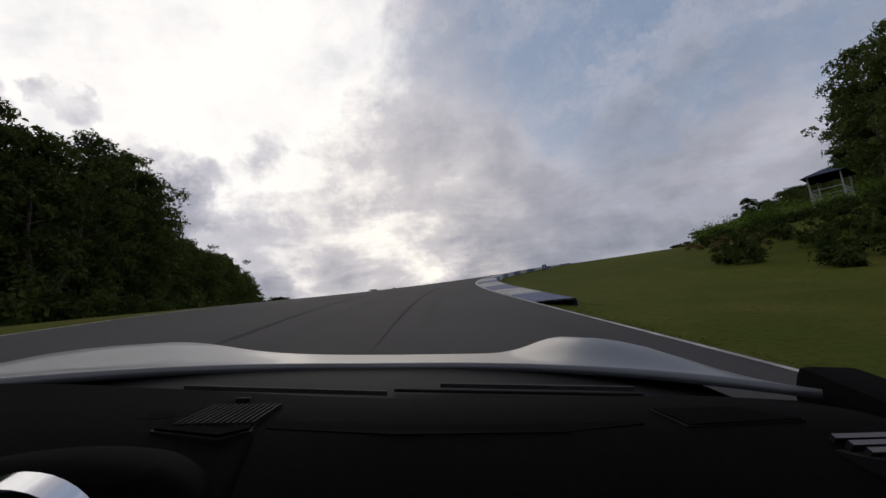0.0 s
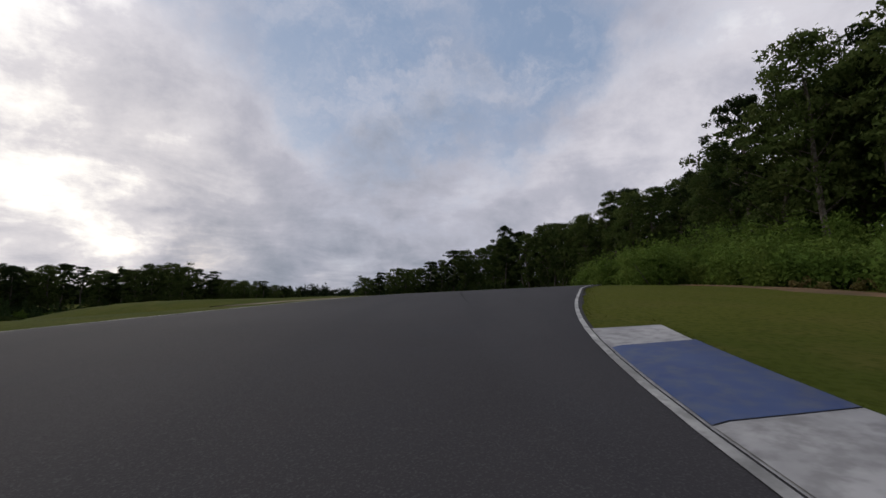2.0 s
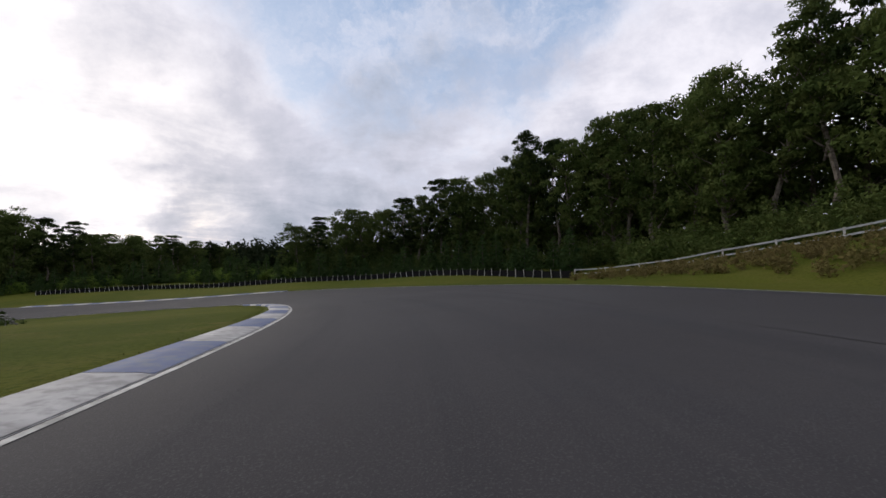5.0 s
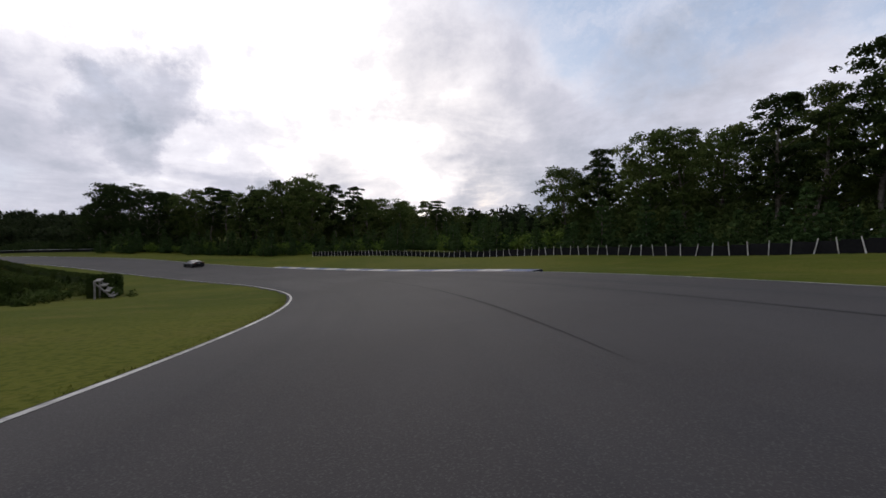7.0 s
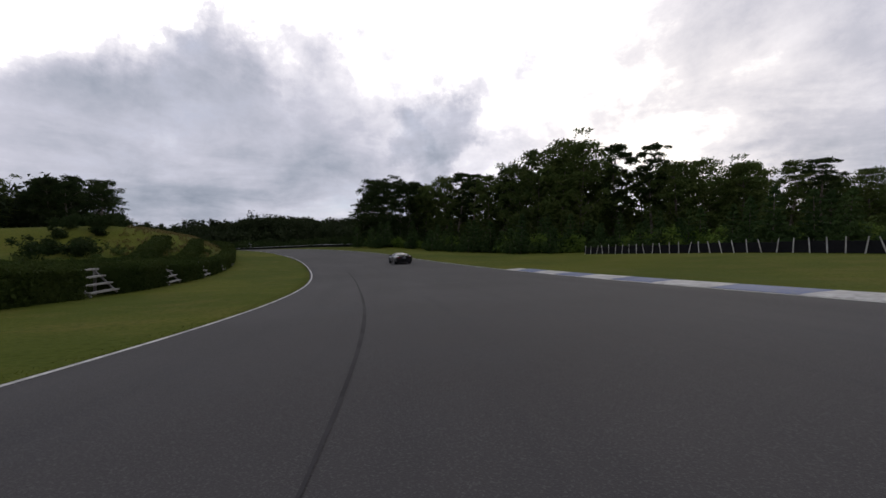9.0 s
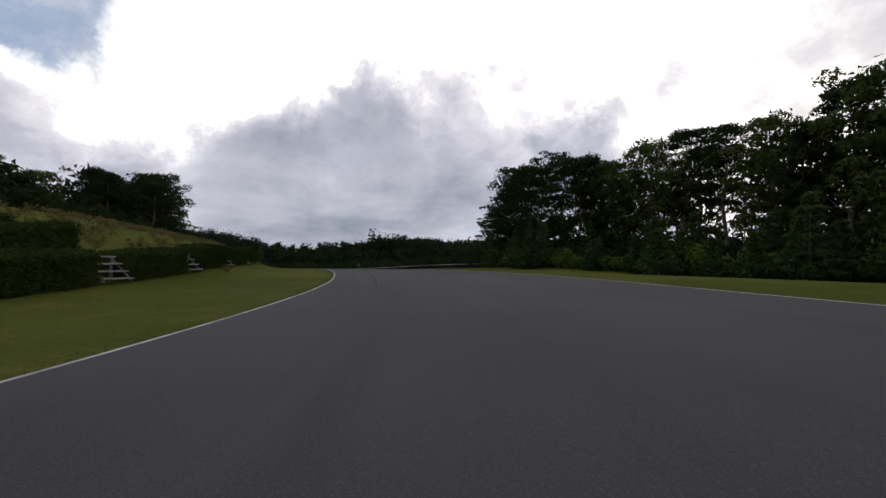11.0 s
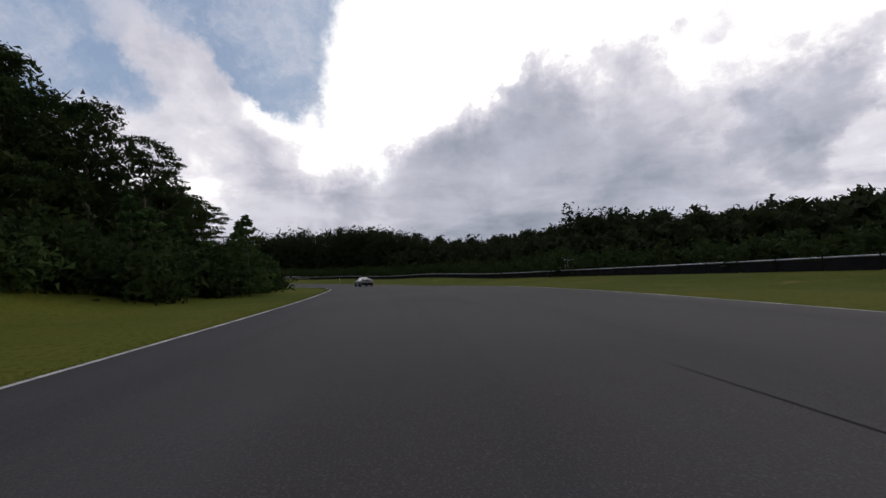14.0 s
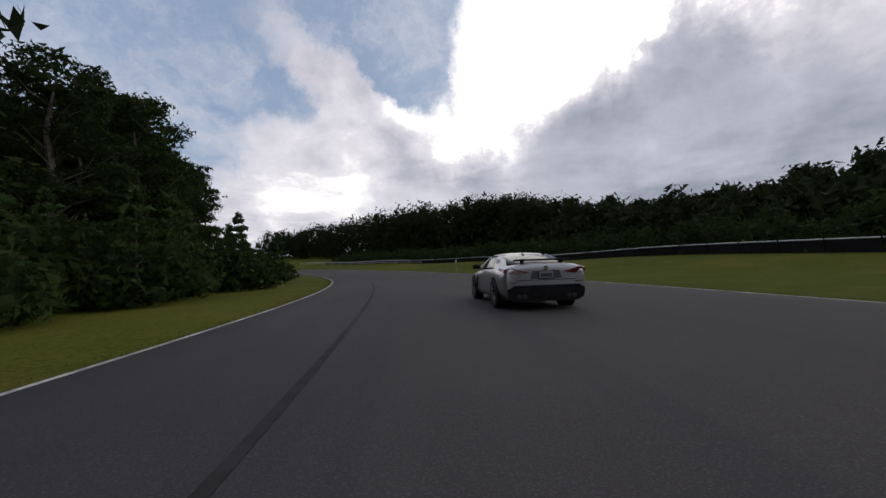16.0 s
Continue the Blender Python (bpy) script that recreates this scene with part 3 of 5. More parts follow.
def broadleaf(height, spread, low, leaves, size, label, mat=None, clumps=54, flat=0.72, loose=0.16, clump=1.0):
    """A broad-leaved tree: tapered trunk, forking limbs, and a lobed crown of leaf sprays in many clumps. flat: height of a clump for its width; loose: how ragged the outline is."""
    tree = tagged(new("tree"), label, "tree")
    wood, centres, radii = [], [], []
    lean = rng.normal(size=2) * 0.025 * height
    waist = rng.uniform(0.34, 0.50)
    swell = rng.uniform(0, math.tau, 3)
    limb(wood, (0, 0, -0.6), (lean[0] * 0.4, lean[1] * 0.4, height * 0.45), 0.017 * height, 0.011 * height)
    limb(wood, (lean[0] * 0.4, lean[1] * 0.4, height * 0.45), (lean[0], lean[1], height * 0.90), 0.011 * height, 0.003 * height)
    for k in range(clumps):
        g = (k + rng.uniform(0.2, 0.8)) / clumps
        turn = k * 2.39996 + rng.uniform(-0.3, 0.3)
        body = math.sqrt(max(0.02, 1 - ((g - waist) / (1.02 - waist)) ** 2)) if g > waist else 0.50 + 0.50 * math.sin(math.pi / 2 * g / waist)
        lobe = 1 + loose * math.sin(2 * turn + swell[0]) + loose * math.sin(3 * turn + 5 * g + swell[1]) + loose * rng.normal() * 0.7
        reach = spread * body * lobe * (0.78 if k % 3 else 0.42)
        size_k = spread * rng.uniform(0.19, 0.33) * (1.0 if k % 3 else 1.25) * clump
        f = low + (1 - low) * g
        c = (lean[0] * f + math.cos(turn) * reach, lean[1] * f + math.sin(turn) * reach, min(height * f, height - size_k * flat) + rng.normal() * 0.25)
        if k % 2 == 0 and f < 0.93:
            limb(wood, (lean[0] * f * 0.8, lean[1] * f * 0.8, max(height * 0.12, height * f - reach * 0.8)), c, 0.006 * height * (1.3 - f), 0.02)
        centres.append(c)
        radii.append(size_k)
        o = rng.normal(size=3) * size_k * 0.8
        centres.append(tuple(np.array(c) + o * (1, 1, 0.5)))
        radii.append(size_k * rng.uniform(0.40, 0.65))
    part("trunk", joined(*wood), BARK, tree)
    v, f = leaf_cloud(centres, radii, leaves, size, flat, shell=True)
    crown = new("crown", quick_mesh("crown", v, f, mat or LEAF))
    crown.parent = tree
    return tree


def pine(height, spread, leaves, size, label, low=0.12, mat=None):
    """A pine: straight trunk, whorls of boughs that shorten to the top."""
    tree = tagged(new("pine_tree"), label, "pine tree")
    wood = [rod(0.016 * height, 0.008 * height, (0, 0, -0.5), (0, 0, height * 0.6), 7), rod(0.008 * height, 0.01, (0, 0, height * 0.6), (0, 0, height), 6)]
    centres, radii = [], []
    whorls = 9
    for k in range(whorls):
        f = low + (1 - low) * k / whorls
        for j in range(5):
            turn = j * 1.257 + k * 0.7 + rng.uniform(-0.3, 0.3)
            reach = spread * (1.06 - (f - low) / (1 - low)) * rng.uniform(0.6, 1.0)
            tip = (math.cos(turn) * reach, math.sin(turn) * reach, height * f + reach * 0.28)
            if j % 2 == 0:
                wood.append(rod(0.03, 0.012, (0, 0, height * f), tip, 3))
            for q in (0.5, 0.95):
                centres.append((tip[0] * q, tip[1] * q, height * f + (tip[2] - height * f) * q))
                radii.append(max(0.18, reach * 0.28))
    centres.append((0, 0, height * 0.97))
    radii.append(0.25)
    part("trunk", joined(*wood), BARK, tree)
    v, f = leaf_cloud(centres, radii, leaves, size, 0.6)
    crown = new("crown", quick_mesh("crown", v, f, mat or PINE_SHADED))
    crown.parent = tree
    return tree


def shrub(height, spread, leaves, size, label, mat=None):
    """A bush: several stems from the ground and low leafy clumps."""
    bush = tagged(new("shrub"), label, "shrub")
    stems, centres, radii = [], [], []
    for k in range(9):
        turn, reach = k * 2.4, spread * rng.uniform(0.15, 0.75)
        c = (math.cos(turn) * reach, math.sin(turn) * reach, height * rng.uniform(0.35, 0.8))
        stems.append(rod(0.03, 0.012, (c[0] * 0.2, c[1] * 0.2, -0.3), c, 5))
        centres.append(c)
        radii.append(height * rng.uniform(0.28, 0.42))
        centres.append((c[0] * 1.15, c[1] * 1.15, height * 0.22))
        radii.append(height * 0.28)
    part("stem", joined(*stems), BARK, bush)
    v, f = leaf_cloud(centres, radii, leaves, size, 0.85)
    v[:, 2] = np.maximum(v[:, 2], -0.1)
    crown = new("foliage", quick_mesh("foliage", v, f, mat or SHRUB))
    crown.parent = bush
    return bush


TALL = [broadleaf(18.5, 4.4, 0.22, 8200, 0.28, "tall broad-leaved tree with a dense dark green crown"),
        broadleaf(17.0, 5.0, 0.16, 8200, 0.29, "wide dark green broad-leaved tree at the edge of the wood"),
        broadleaf(20.0, 4.0, 0.34, 7200, 0.26, "tall slender broad-leaved tree with sky showing through its crown", None, 40, 0.6, 0.24),
        broadleaf(16.0, 4.6, 0.12, 7600, 0.29, "rounded dark green broad-leaved tree at the edge of the wood")]
BACK = [broadleaf(18.0, 4.8, 0.18, 1800, 0.58, "dark green broad-leaved tree deeper in the wood"), broadleaf(17.0, 4.8, 0.14, 1800, 0.58, "dark green broad-leaved tree deeper in the wood")]
TALL_DARK = [broadleaf(19.0, 3.2, 0.48, 5600, 0.25, "tall dark pine tree with a bare lower trunk", PINE_SHADED, 30, 0.55, 0.26),
             broadleaf(17.0, 3.2, 0.34, 6000, 0.25, "dark green pine tree at the edge of the wood", PINE_SHADED, 34, 0.55, 0.24),
             # Broad trees of no separate species; the shade is in their leaf colour.
             broadleaf(17.0, 4.6, 0.12, 7400, 0.29, "broad tree with shade-darkened leaves on the wooded bank", PINE_SHADED), broadleaf(18.5, 4.8, 0.16, 6600, 0.26, "tall tree with layered open boughs and shade-darkened leaves on the bank", PINE_SHADED, 34, 0.32, 0.26)]
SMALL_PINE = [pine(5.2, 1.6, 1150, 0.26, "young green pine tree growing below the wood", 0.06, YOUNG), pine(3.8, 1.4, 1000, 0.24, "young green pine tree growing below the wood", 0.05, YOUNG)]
BUSH = [shrub(2.4, 2.2, 3000, 0.14, "leafy green shrub on the grassy bank"), shrub(3.4, 2.6, 3600, 0.16, "tall leafy green shrub on the bank")]
TIPS = {}


def crown_top(src):
    """Height of the tip of a tree's crown above its foot."""
    return max(v.co.z for o in src.children for v in o.data.vertices)


def plant(kinds, x, y, scale, group, sink=0.1, squash=1.0, tip=None):
    """One copy of a tree of the given kinds, standing on the ground. tip: the height that its top reaches."""
    src = kinds[int(rng.integers(len(kinds)))]
    k = scale * rng.uniform(0.88, 1.12) if tip is None else (tip - ground_at(x, y)) / TIPS[src]
    m = pose(x, y, ground_at(x, y) - sink, rng.uniform(-2.5, 2.5), rng.uniform(-2.5, 2.5), rng.uniform(0, 360))
    ob = copy_thing(src, m)
    girth = k if tip is None else k ** 0.55
    ob.scale = (girth * rng.uniform(0.9, 1.1), girth * rng.uniform(0.9, 1.1), k * squash)
    tagged(ob, group=group)
    return ob


def along(points, step):
    """Places every step metres along a line of corners."""
    p = np.array(points, float)
    d = np.concatenate([[0], np.cumsum(np.linalg.norm(np.diff(p, axis=0), axis=1))])
    for q in np.arange(0, d[-1], step):
        i = int(np.searchsorted(d, q, side="right")) - 1
        t = (p[min(i + 1, len(p) - 1)] - p[i]) / max(1e-6, np.linalg.norm(p[min(i + 1, len(p) - 1)] - p[i]))
        c = [np.interp(q, d, p[:, 0]), np.interp(q, d, p[:, 1])]
        yield c[0], c[1], -t[1], t[0]               # the last two point to the left of the line


def wood_edge(points, step, rows, deep, kinds, scale, group, jitter=1.2, axis_x=True):
    """Rows of small trees along a line, each row further to its right. scale: size by x or by y."""
    for r in range(rows):
        for x, y, lx, ly in along(points, step):
            d = -(r * deep) + rng.normal() * jitter
            q = rng.normal() * jitter
            plant(kinds, x + lx * d + ly * q, y + ly * d - lx * q, np.interp(x + y * 0.001 if axis_x else y, *zip(*scale)) * (1 + 0.04 * r), group)


def tall_wood(line, step, rows, deep, kinds, group, jitter=1.0):
    """Rows of tall trees along a line of places with the height that the crowns reach there; the rows behind stand lower."""
    flat_line = [p[:2] for p in line]
    run_ = np.concatenate([[0], np.cumsum(np.linalg.norm(np.diff(np.array(flat_line, float), axis=0), axis=1))])
    for r in range(rows):
        for i, (x, y, lx, ly) in enumerate(along(flat_line, step)):
            d, q = -(r * deep) + rng.normal() * jitter, rng.normal() * jitter * 0.6
            px, py = x + lx * d + ly * q, y + ly * d - lx * q
            tip = float(np.interp(i * step, run_, [p[2] for p in line]))
            low = ground_at(px, py)
            tip = low + (tip - low) * (rng.uniform(0.90, 1.07) if r == 0 else rng.uniform(0.84, 1.0))
            plant(BACK if r and kinds[0] is TALL[0] else kinds, px, py, 1.0, group, tip=tip)


for src in TALL + BACK + TALL_DARK + SMALL_PINE + BUSH:
    TIPS[src] = crown_top(src)
MIXED = TALL + TALL_DARK[:2]
DUSKY = TALL_DARK[2:]
# the wood on the hill and round the outside of the bend
tall_wood([(58, 40, 33), (64, 58, 32.5), (69, 61, 32.5), (74, 65, 28.5), (80, 68, 28), (87, 73, 29), (94, 79, 31), (98, 88, 33), (102, 96, 34.5), (105, 105, 32), (108, 114, 30.5)], 4.8, 2, 8, MIXED, "trees of the hillside wood")
tall_wood([(109, 117, 30.5), (114, 131, 31.5), (115, 140, 32.5), (114, 149, 32), (113, 156, 27), (106, 164, 25.5), (98, 170, 21), (90, 174, 19.5), (82, 178, 18), (75, 181, 16)], 4.6, 2, 8, MIXED, "trees of the wood behind the barrier")
tall_wood([(84, 262, 13), (76, 259, 15), (68, 255, 14.5), (60, 252, 16), (48, 239, 16), (41, 235, 17.5), (32, 234, 19.5), (24, 233, 21), (16, 236, 20.5), (8, 240, 21), (1, 244, 17.5), (-7, 248, 21.5), (-16, 245, 17.8), (-24, 243, 20)], 4.8, 2, 8, MIXED, "trees of the wood behind the barrier")
tall_wood([(-22, 243, 18.5), (-26, 243, 20.5), (-32, 244, 20), (-37, 246, 20.5), (-42, 249, 21), (-47, 254, 21)], 4.0, 1, 7, DUSKY, "trees of the wood behind the barrier")
# the dark wood beyond the first field and the clump inside the last bend
tall_wood([(-41, 2, 24), (-40, 28, 25), (-41, 45, 26), (-45, 57, 27), (-49, 70, 22.5), (-54, 86, 20.5), (-61, 111, 21.5), (-69, 135, 21.5), (-74, 151, 18.5), (-82, 176, 18)], 5.2, 2, -8, TALL, "trees of the dark wood beside the field")
tall_wood([(-72, 191, 16), (-80, 190, 17.5), (-89, 189, 18.6), (-97, 191, 18.6), (-104, 192, 15), (-108, 192, 12.8), (-114, 192, 11.3), (-122, 191, 11.2), (-128, 188, 12.4), (-132, 186, 13.8), (-137, 183, 15.5), (-146, 173, 17), (-172, 160, 19), (-196, 132, 19)], 4.6, 2, -7, DUSKY, "trees of the clump inside the bend")
# young pines behind the barrier
wood_edge([(94, 126), (99, 140), (92, 154), (80, 168), (70, 190), (62, 208), (44, 220), (18, 220), (-8, 232), (-30, 230)], 2.9, 2, 4.5, SMALL_PINE, ((0, 1.1), (1, 1.1)), "young pines behind the barrier", 1.4)
wood_edge([(33, 47), (41, 58), (51, 69), (57, 78)], 2.9, 3, 4.2, BUSH[:2], ((0, 1.0), (1, 1.0)), "shrubs on the bank", 1.0)
# clipped hedges on the inside of the long bend, in rows up the slope, with gaps in the front row
HEDGE_GAPS = [A(8.75) + 8.6 * k for k in range(int((A(13.9) - A(8.75)) / 8.6) + 1)]


def hedge(s0, s1, d, high, deep, count, label, size=0.085, ragged=0.06):
    """One clipped hedge that follows the road: a twiggy core and leaf sprays over its faces."""
    thing = tagged(new("hedge"), label, "hedge", "clipped hedges inside the bend")
    verts, faces = [], []
    ss = np.arange(s0, s1 + 0.01, (s1 - s0) / 6)
    for i, q in enumerate(ss):
        for k, (dd, hh) in enumerate(((0.12, -0.1), (0.12, high - 0.25), (0.35, high - 0.12), (deep - 0.35, high - 0.12), (deep - 0.12, high - 0.25), (deep - 0.12, -0.1))):
            x, y = beside(q, d + dd)
            verts.append((x, y, ground_at(*beside(q, d + deep / 2)) + hh))
        if i:
            p = (i - 1) * 6
            faces += [(p + k, p + k + 1, p + k + 7, p + k + 6) for k in range(5)]
    n = len(verts)
    faces += [tuple(range(6)), tuple(range(n - 1, n - 7, -1))]
    mesh_object("core", verts, faces, HEDGE, thing)
    q = rng.uniform(s0, s1, count)
    f = rng.uniform(0, 1, count)
    front = f < 0.42
    top = (f >= 0.42) & (f < 0.84)
    dd = np.where(front, rng.normal(0.05, ragged, count), rng.uniform(0, deep, count))
    hh = np.where(top, high + rng.normal(-0.03, ragged, count), rng.uniform(0, high, count))
    end = (f >= 0.84)
    q = np.where(end, np.where(rng.uniform(size=count) < 0.5, s0, s1) + rng.normal(0, ragged, count), q)
    round_off = np.clip(0.22 - np.minimum(dd, deep - dd), 0, 0.22)
    hh = np.minimum(hh, high - round_off * 0.7) + 0.06 * np.sin(q * 1.9 + d) + 0.04 * np.sin(q * 4.3)
    px = np.interp(q, S, C[:, 0]) + (d + dd) * np.interp(q, S, SIDE[:, 0])
    py = np.interp(q, S, C[:, 1]) + (d + dd) * np.interp(q, S, SIDE[:, 1])
    mid = [beside(v, d + deep / 2) for v in ss]
    base = np.interp(q, ss, [ground_at(*m) for m in mid])
    v, tri = leaf_cloud(np.stack([px, py, base + hh], 1), np.full(count, 0.05), count, size)
    foliage = new("foliage", quick_mesh("foliage", v, tri, HEDGE))
    foliage.parent = thing
    return thing


for g0, g1 in zip(HEDGE_GAPS[:-1], HEDGE_GAPS[1:]):
    hedge(g0 + 1.3, g1 - 1.3, 12.4, rng.uniform(1.25, 1.45), 1.7, 5200, "dark green clipped hedge with a flat top on the grass")
for k, q in enumerate(np.arange(A(8.6), A(11.9), 6.4)):
    hedge(q, q + 5.6, 16.4, rng.uniform(1.2, 1.5), 1.6, 3000, "green clipped hedge in the row behind", 0.11, 0.12)
    hedge(q + 2, q + 7.2, 20.4, rng.uniform(1.2, 1.6), 2.0, 2400, "loosely clipped green hedge higher on the slope", 0.14, 0.2)
for x, y, tip in ((-53, 255, 15.5), (-50, 250, 14.5)):
    plant(DUSKY, x, y, 1.0, "trees of the wood behind the barrier", tip=tip)
wood_edge([beside(q, 10.6) for q in np.arange(A(14.9), A(18.6), 5.0)], 3.4, 2, -2.6, SMALL_PINE, ((0, 0.9), (1, 0.9)), "young pines on the wooded bank", 0.8)
for ob in TALL + BACK + TALL_DARK + SMALL_PINE + BUSH:
    for o in (*ob.children_recursive, ob):
        bpy.data.objects.remove(o)


def far_woods(name, label, points, step, rows, deep, height, count=420, size=1.0):
    """Distant wooded slopes: crowns of leaf sprays, all in one mesh. Points with a third number give the height that the crowns reach there."""
    vs, fs, base = [], [], 0
    flat_line = [p[:2] for p in points]
    run_ = np.concatenate([[0], np.cumsum(np.linalg.norm(np.diff(np.array(flat_line, float), axis=0), axis=1))])
    for r in range(rows):
        for i, (x, y, lx, ly) in enumerate(along(flat_line, step)):
            d, q = -(r * deep) + rng.normal() * 2.5, rng.normal() * 2.5
            px, py = x + lx * d + ly * q, y + ly * d - lx * q
            z, h = ground_at(px, py), height * rng.uniform(0.8, 1.2)
            if len(points[0]) > 2:
                h = (float(np.interp(i * step, run_, [p[2] for p in points])) - z) * rng.uniform(0.78, 1.02)
            wide = h * rng.uniform(0.24, 0.34)
            cs = [(px + rng.normal() * wide * 0.4, py + rng.normal() * wide * 0.4, z + h * f) for f in (0.16, 0.3, 0.45, 0.6, 0.72, 0.84)]
            v, f = leaf_cloud(cs, [wide * k for k in (0.95, 1.0, 1.0, 0.9, 0.75, 0.5)], count, size, 0.9)
            vs.append(v)
            fs.append(f + base)
            base += len(v)
    ob = new(name, quick_mesh(name, np.vstack(vs), np.vstack(fs), FAR_LEAF))
    return tagged(ob, label, "woods", kind="stuff")


far_woods("woods", "dark green wooded slope beyond the end of the straight", [(-345, 90, 17), (-327, 123, 17.5), (-310, 156, 21), (-296, 190, 20)], 7.0, 3, 9, 15, 650, 0.85)
far_woods("woods", "tall wooded slope beyond the end of the straight", [(-300, 172, 19.5), (-298, 181, 21.5), (-293, 199, 21), (-288, 217, 22.3), (-280, 233, 21.2), (-265, 244, 18.5), (-258, 250, 17)], 5.0, 4, 7, 20, 800, 0.9)
far_woods("woods", "wooded hill behind the barrier", [(-246, 256, 14.5), (-229, 274, 11.5), (-219, 286, 12), (-208, 299, 15.5), (-197, 311, 19.5), (-183, 319, 18.5), (-168, 326, 16.5), (-154, 333, 15), (-110, 350, 15), (-60, 345, 14)], 6, 4, 9, 10.5, 720, 0.9)
far_woods("woods", "low wood behind the barrier", [(-215, 238), (-170, 268), (-120, 282), (-70, 290)], 6.5, 2, 8, 8)
far_woods("woods", "distant wooded ridge", [(-420, 420), (-250, 520), (-60, 560), (120, 540), (300, 470)], 12, 3, 18, 16, 260, 1.7)
far_woods("woods", "wood beyond the hillside", [(78, 36), (100, 66), (118, 96), (128, 150), (122, 200), (100, 240), (60, 275), (0, 285)], 8, 3, 9, 12, 380, 1.0)
far_woods("woods", "wood beyond the first field", [(-60, 0), (-62, 50), (-80, 100), (-95, 150), (-105, 185)], 7, 3, -9, 17, 420, 0.95)
far_woods("woods", "wood inside the last bend", [(-75, 178), (-100, 184), (-130, 180), (-158, 166), (-185, 135)], 6.5, 3, -8, 13, 460, 0.85)
far_woods("woods", "wood on the far side of the field", [(-330, 330), (-220, 420), (-100, 440), (0, 430), (110, 400), (190, 330)], 8, 4, 10, 12, 280, 1.3)


def thicket(label, points, step, rows, deep, height, mat, count=480, size=0.40):
    """Undergrowth: leafy clumps close together, all in one mesh."""
    vs, fs, base = [], [], 0
    for r in range(rows):
        for x, y, lx, ly in along(points, step):
            d, q = -(r * deep) + rng.normal() * 1.0, rng.normal() * 1.0
            px, py = x + lx * d + ly * q, y + ly * d - lx * q
            z, h = ground_at(px, py), height * rng.uniform(0.65, 1.3)
            cs = [(px + rng.normal() * h * 0.35, py + rng.normal() * h * 0.35, z + h * f) for f in (0.15, 0.3, 0.45, 0.6, 0.8)]
            v, f = leaf_cloud(cs, [h * k for k in (0.45, 0.45, 0.40, 0.34, 0.22)], count, size, 0.85)
            v[:, 2] = np.maximum(v[:, 2], z - 0.1)
            vs.append(v)
            fs.append(f + base)
            base += len(v)
    ob = new("undergrowth", quick_mesh("undergrowth", np.vstack(vs), np.vstack(fs), mat))
    return tagged(ob, label, "undergrowth", kind="stuff")


thicket("dark undergrowth at the foot of the hillside wood", [(60, 60), (72, 70), (88, 84), (96, 104), (102, 120)], 3.2, 3, 4.5, 3.8, LEAF, 1000, 0.23)
thicket("bright green scrub on the bank", [(36, 50), (43, 60), (53, 71), (60, 80)], 2.6, 4, 4.2, 2.4, SHRUB, 1350, 0.17)
thicket("tall green scrub below the hillside wood", [(50, 54), (58, 66), (69, 79), (75, 86)], 2.6, 5, 4.0, 4.4, SHRUB, 950, 0.21)
thicket("brownish green scrub on the hillside", [(15.5, 5), (15.5, 14), (16.5, 22), (24, 34), (32, 43)], 1.8, 6, 2.6, 0.9, HEDGE, 300, 0.17)
thicket("dark undergrowth behind the barrier", [(104, 120), (110, 138), (104, 158), (90, 168), (78, 178)], 3.0, 2, 4, 4.6, LEAF, 850, 0.26)
thicket("dark undergrowth behind the barrier", [(78, 182), (72, 205), (58, 226), (44, 230)], 3.2, 2, 4, 3.2, LEAF, 700, 0.28)
thicket("dark undergrowth behind the barrier", [(44, 230), (22, 227), (-6, 240), (-26, 236), (-46, 248)], 3.2, 2, 4, 3.8, PINE_SHADED)
thicket("dark undergrowth behind the mound inside the bend", [beside(s, 28.0) for s in np.arange(A(11.6), A(14.4), 5.0)], 3.0, 2, -3.5, 2.0, PINE_SHADED, 700, 0.22)
thicket("rough tan and olive grass on the mound inside the bend", [beside(s, 15.0) for s in np.arange(A(11.4), A(14.8), 3.0)], 0.8, 9, -1.3, 0.40, DRY, 46, 0.10)
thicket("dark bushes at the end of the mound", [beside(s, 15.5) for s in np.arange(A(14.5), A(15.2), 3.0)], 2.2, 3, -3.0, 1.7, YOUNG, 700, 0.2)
thicket("green scrub behind the young pines", [(76, 176), (68, 200), (52, 220), (20, 223), (-6, 235), (-28, 232)], 3.0, 1, 4, 3.0, SHRUB, 800, 0.24)
thicket("dark scrub on the wooded bank", [beside(s, 12.0) for s in np.arange(A(14.8), A(18.8), 4.0)], 1.9, 3, -3.4, 3.0, PINE_SHADED, 760, 0.24)
thicket("low rough bushes between the hedges", [beside(s, 14.6) for s in np.arange(A(8.5), A(12.0), 4.0)], 1.9, 7, -1.9, 0.75, LEAF, 150, 0.13)
thicket("green scrub on the mound inside the bend", [beside(s, 22.0) for s in np.arange(A(8.8), A(11.6), 5.0)], 3.4, 3, -5, 1.3, HEDGE, 500, 0.16)
thicket("dark scrub behind the barrier", [beside(s, -27.5) for s in np.arange(A(12.8), A(19.5), 4.0)], 2.6, 3, 4.5, 3.0, PINE_SHADED, 400, 0.33)
thicket("dark scrub at the edge of the wood", [(-36, 4), (-36, 26), (-37, 44), (-48, 84), (-64, 132)], 3.2, 2, -4, 3.4, LEAF)

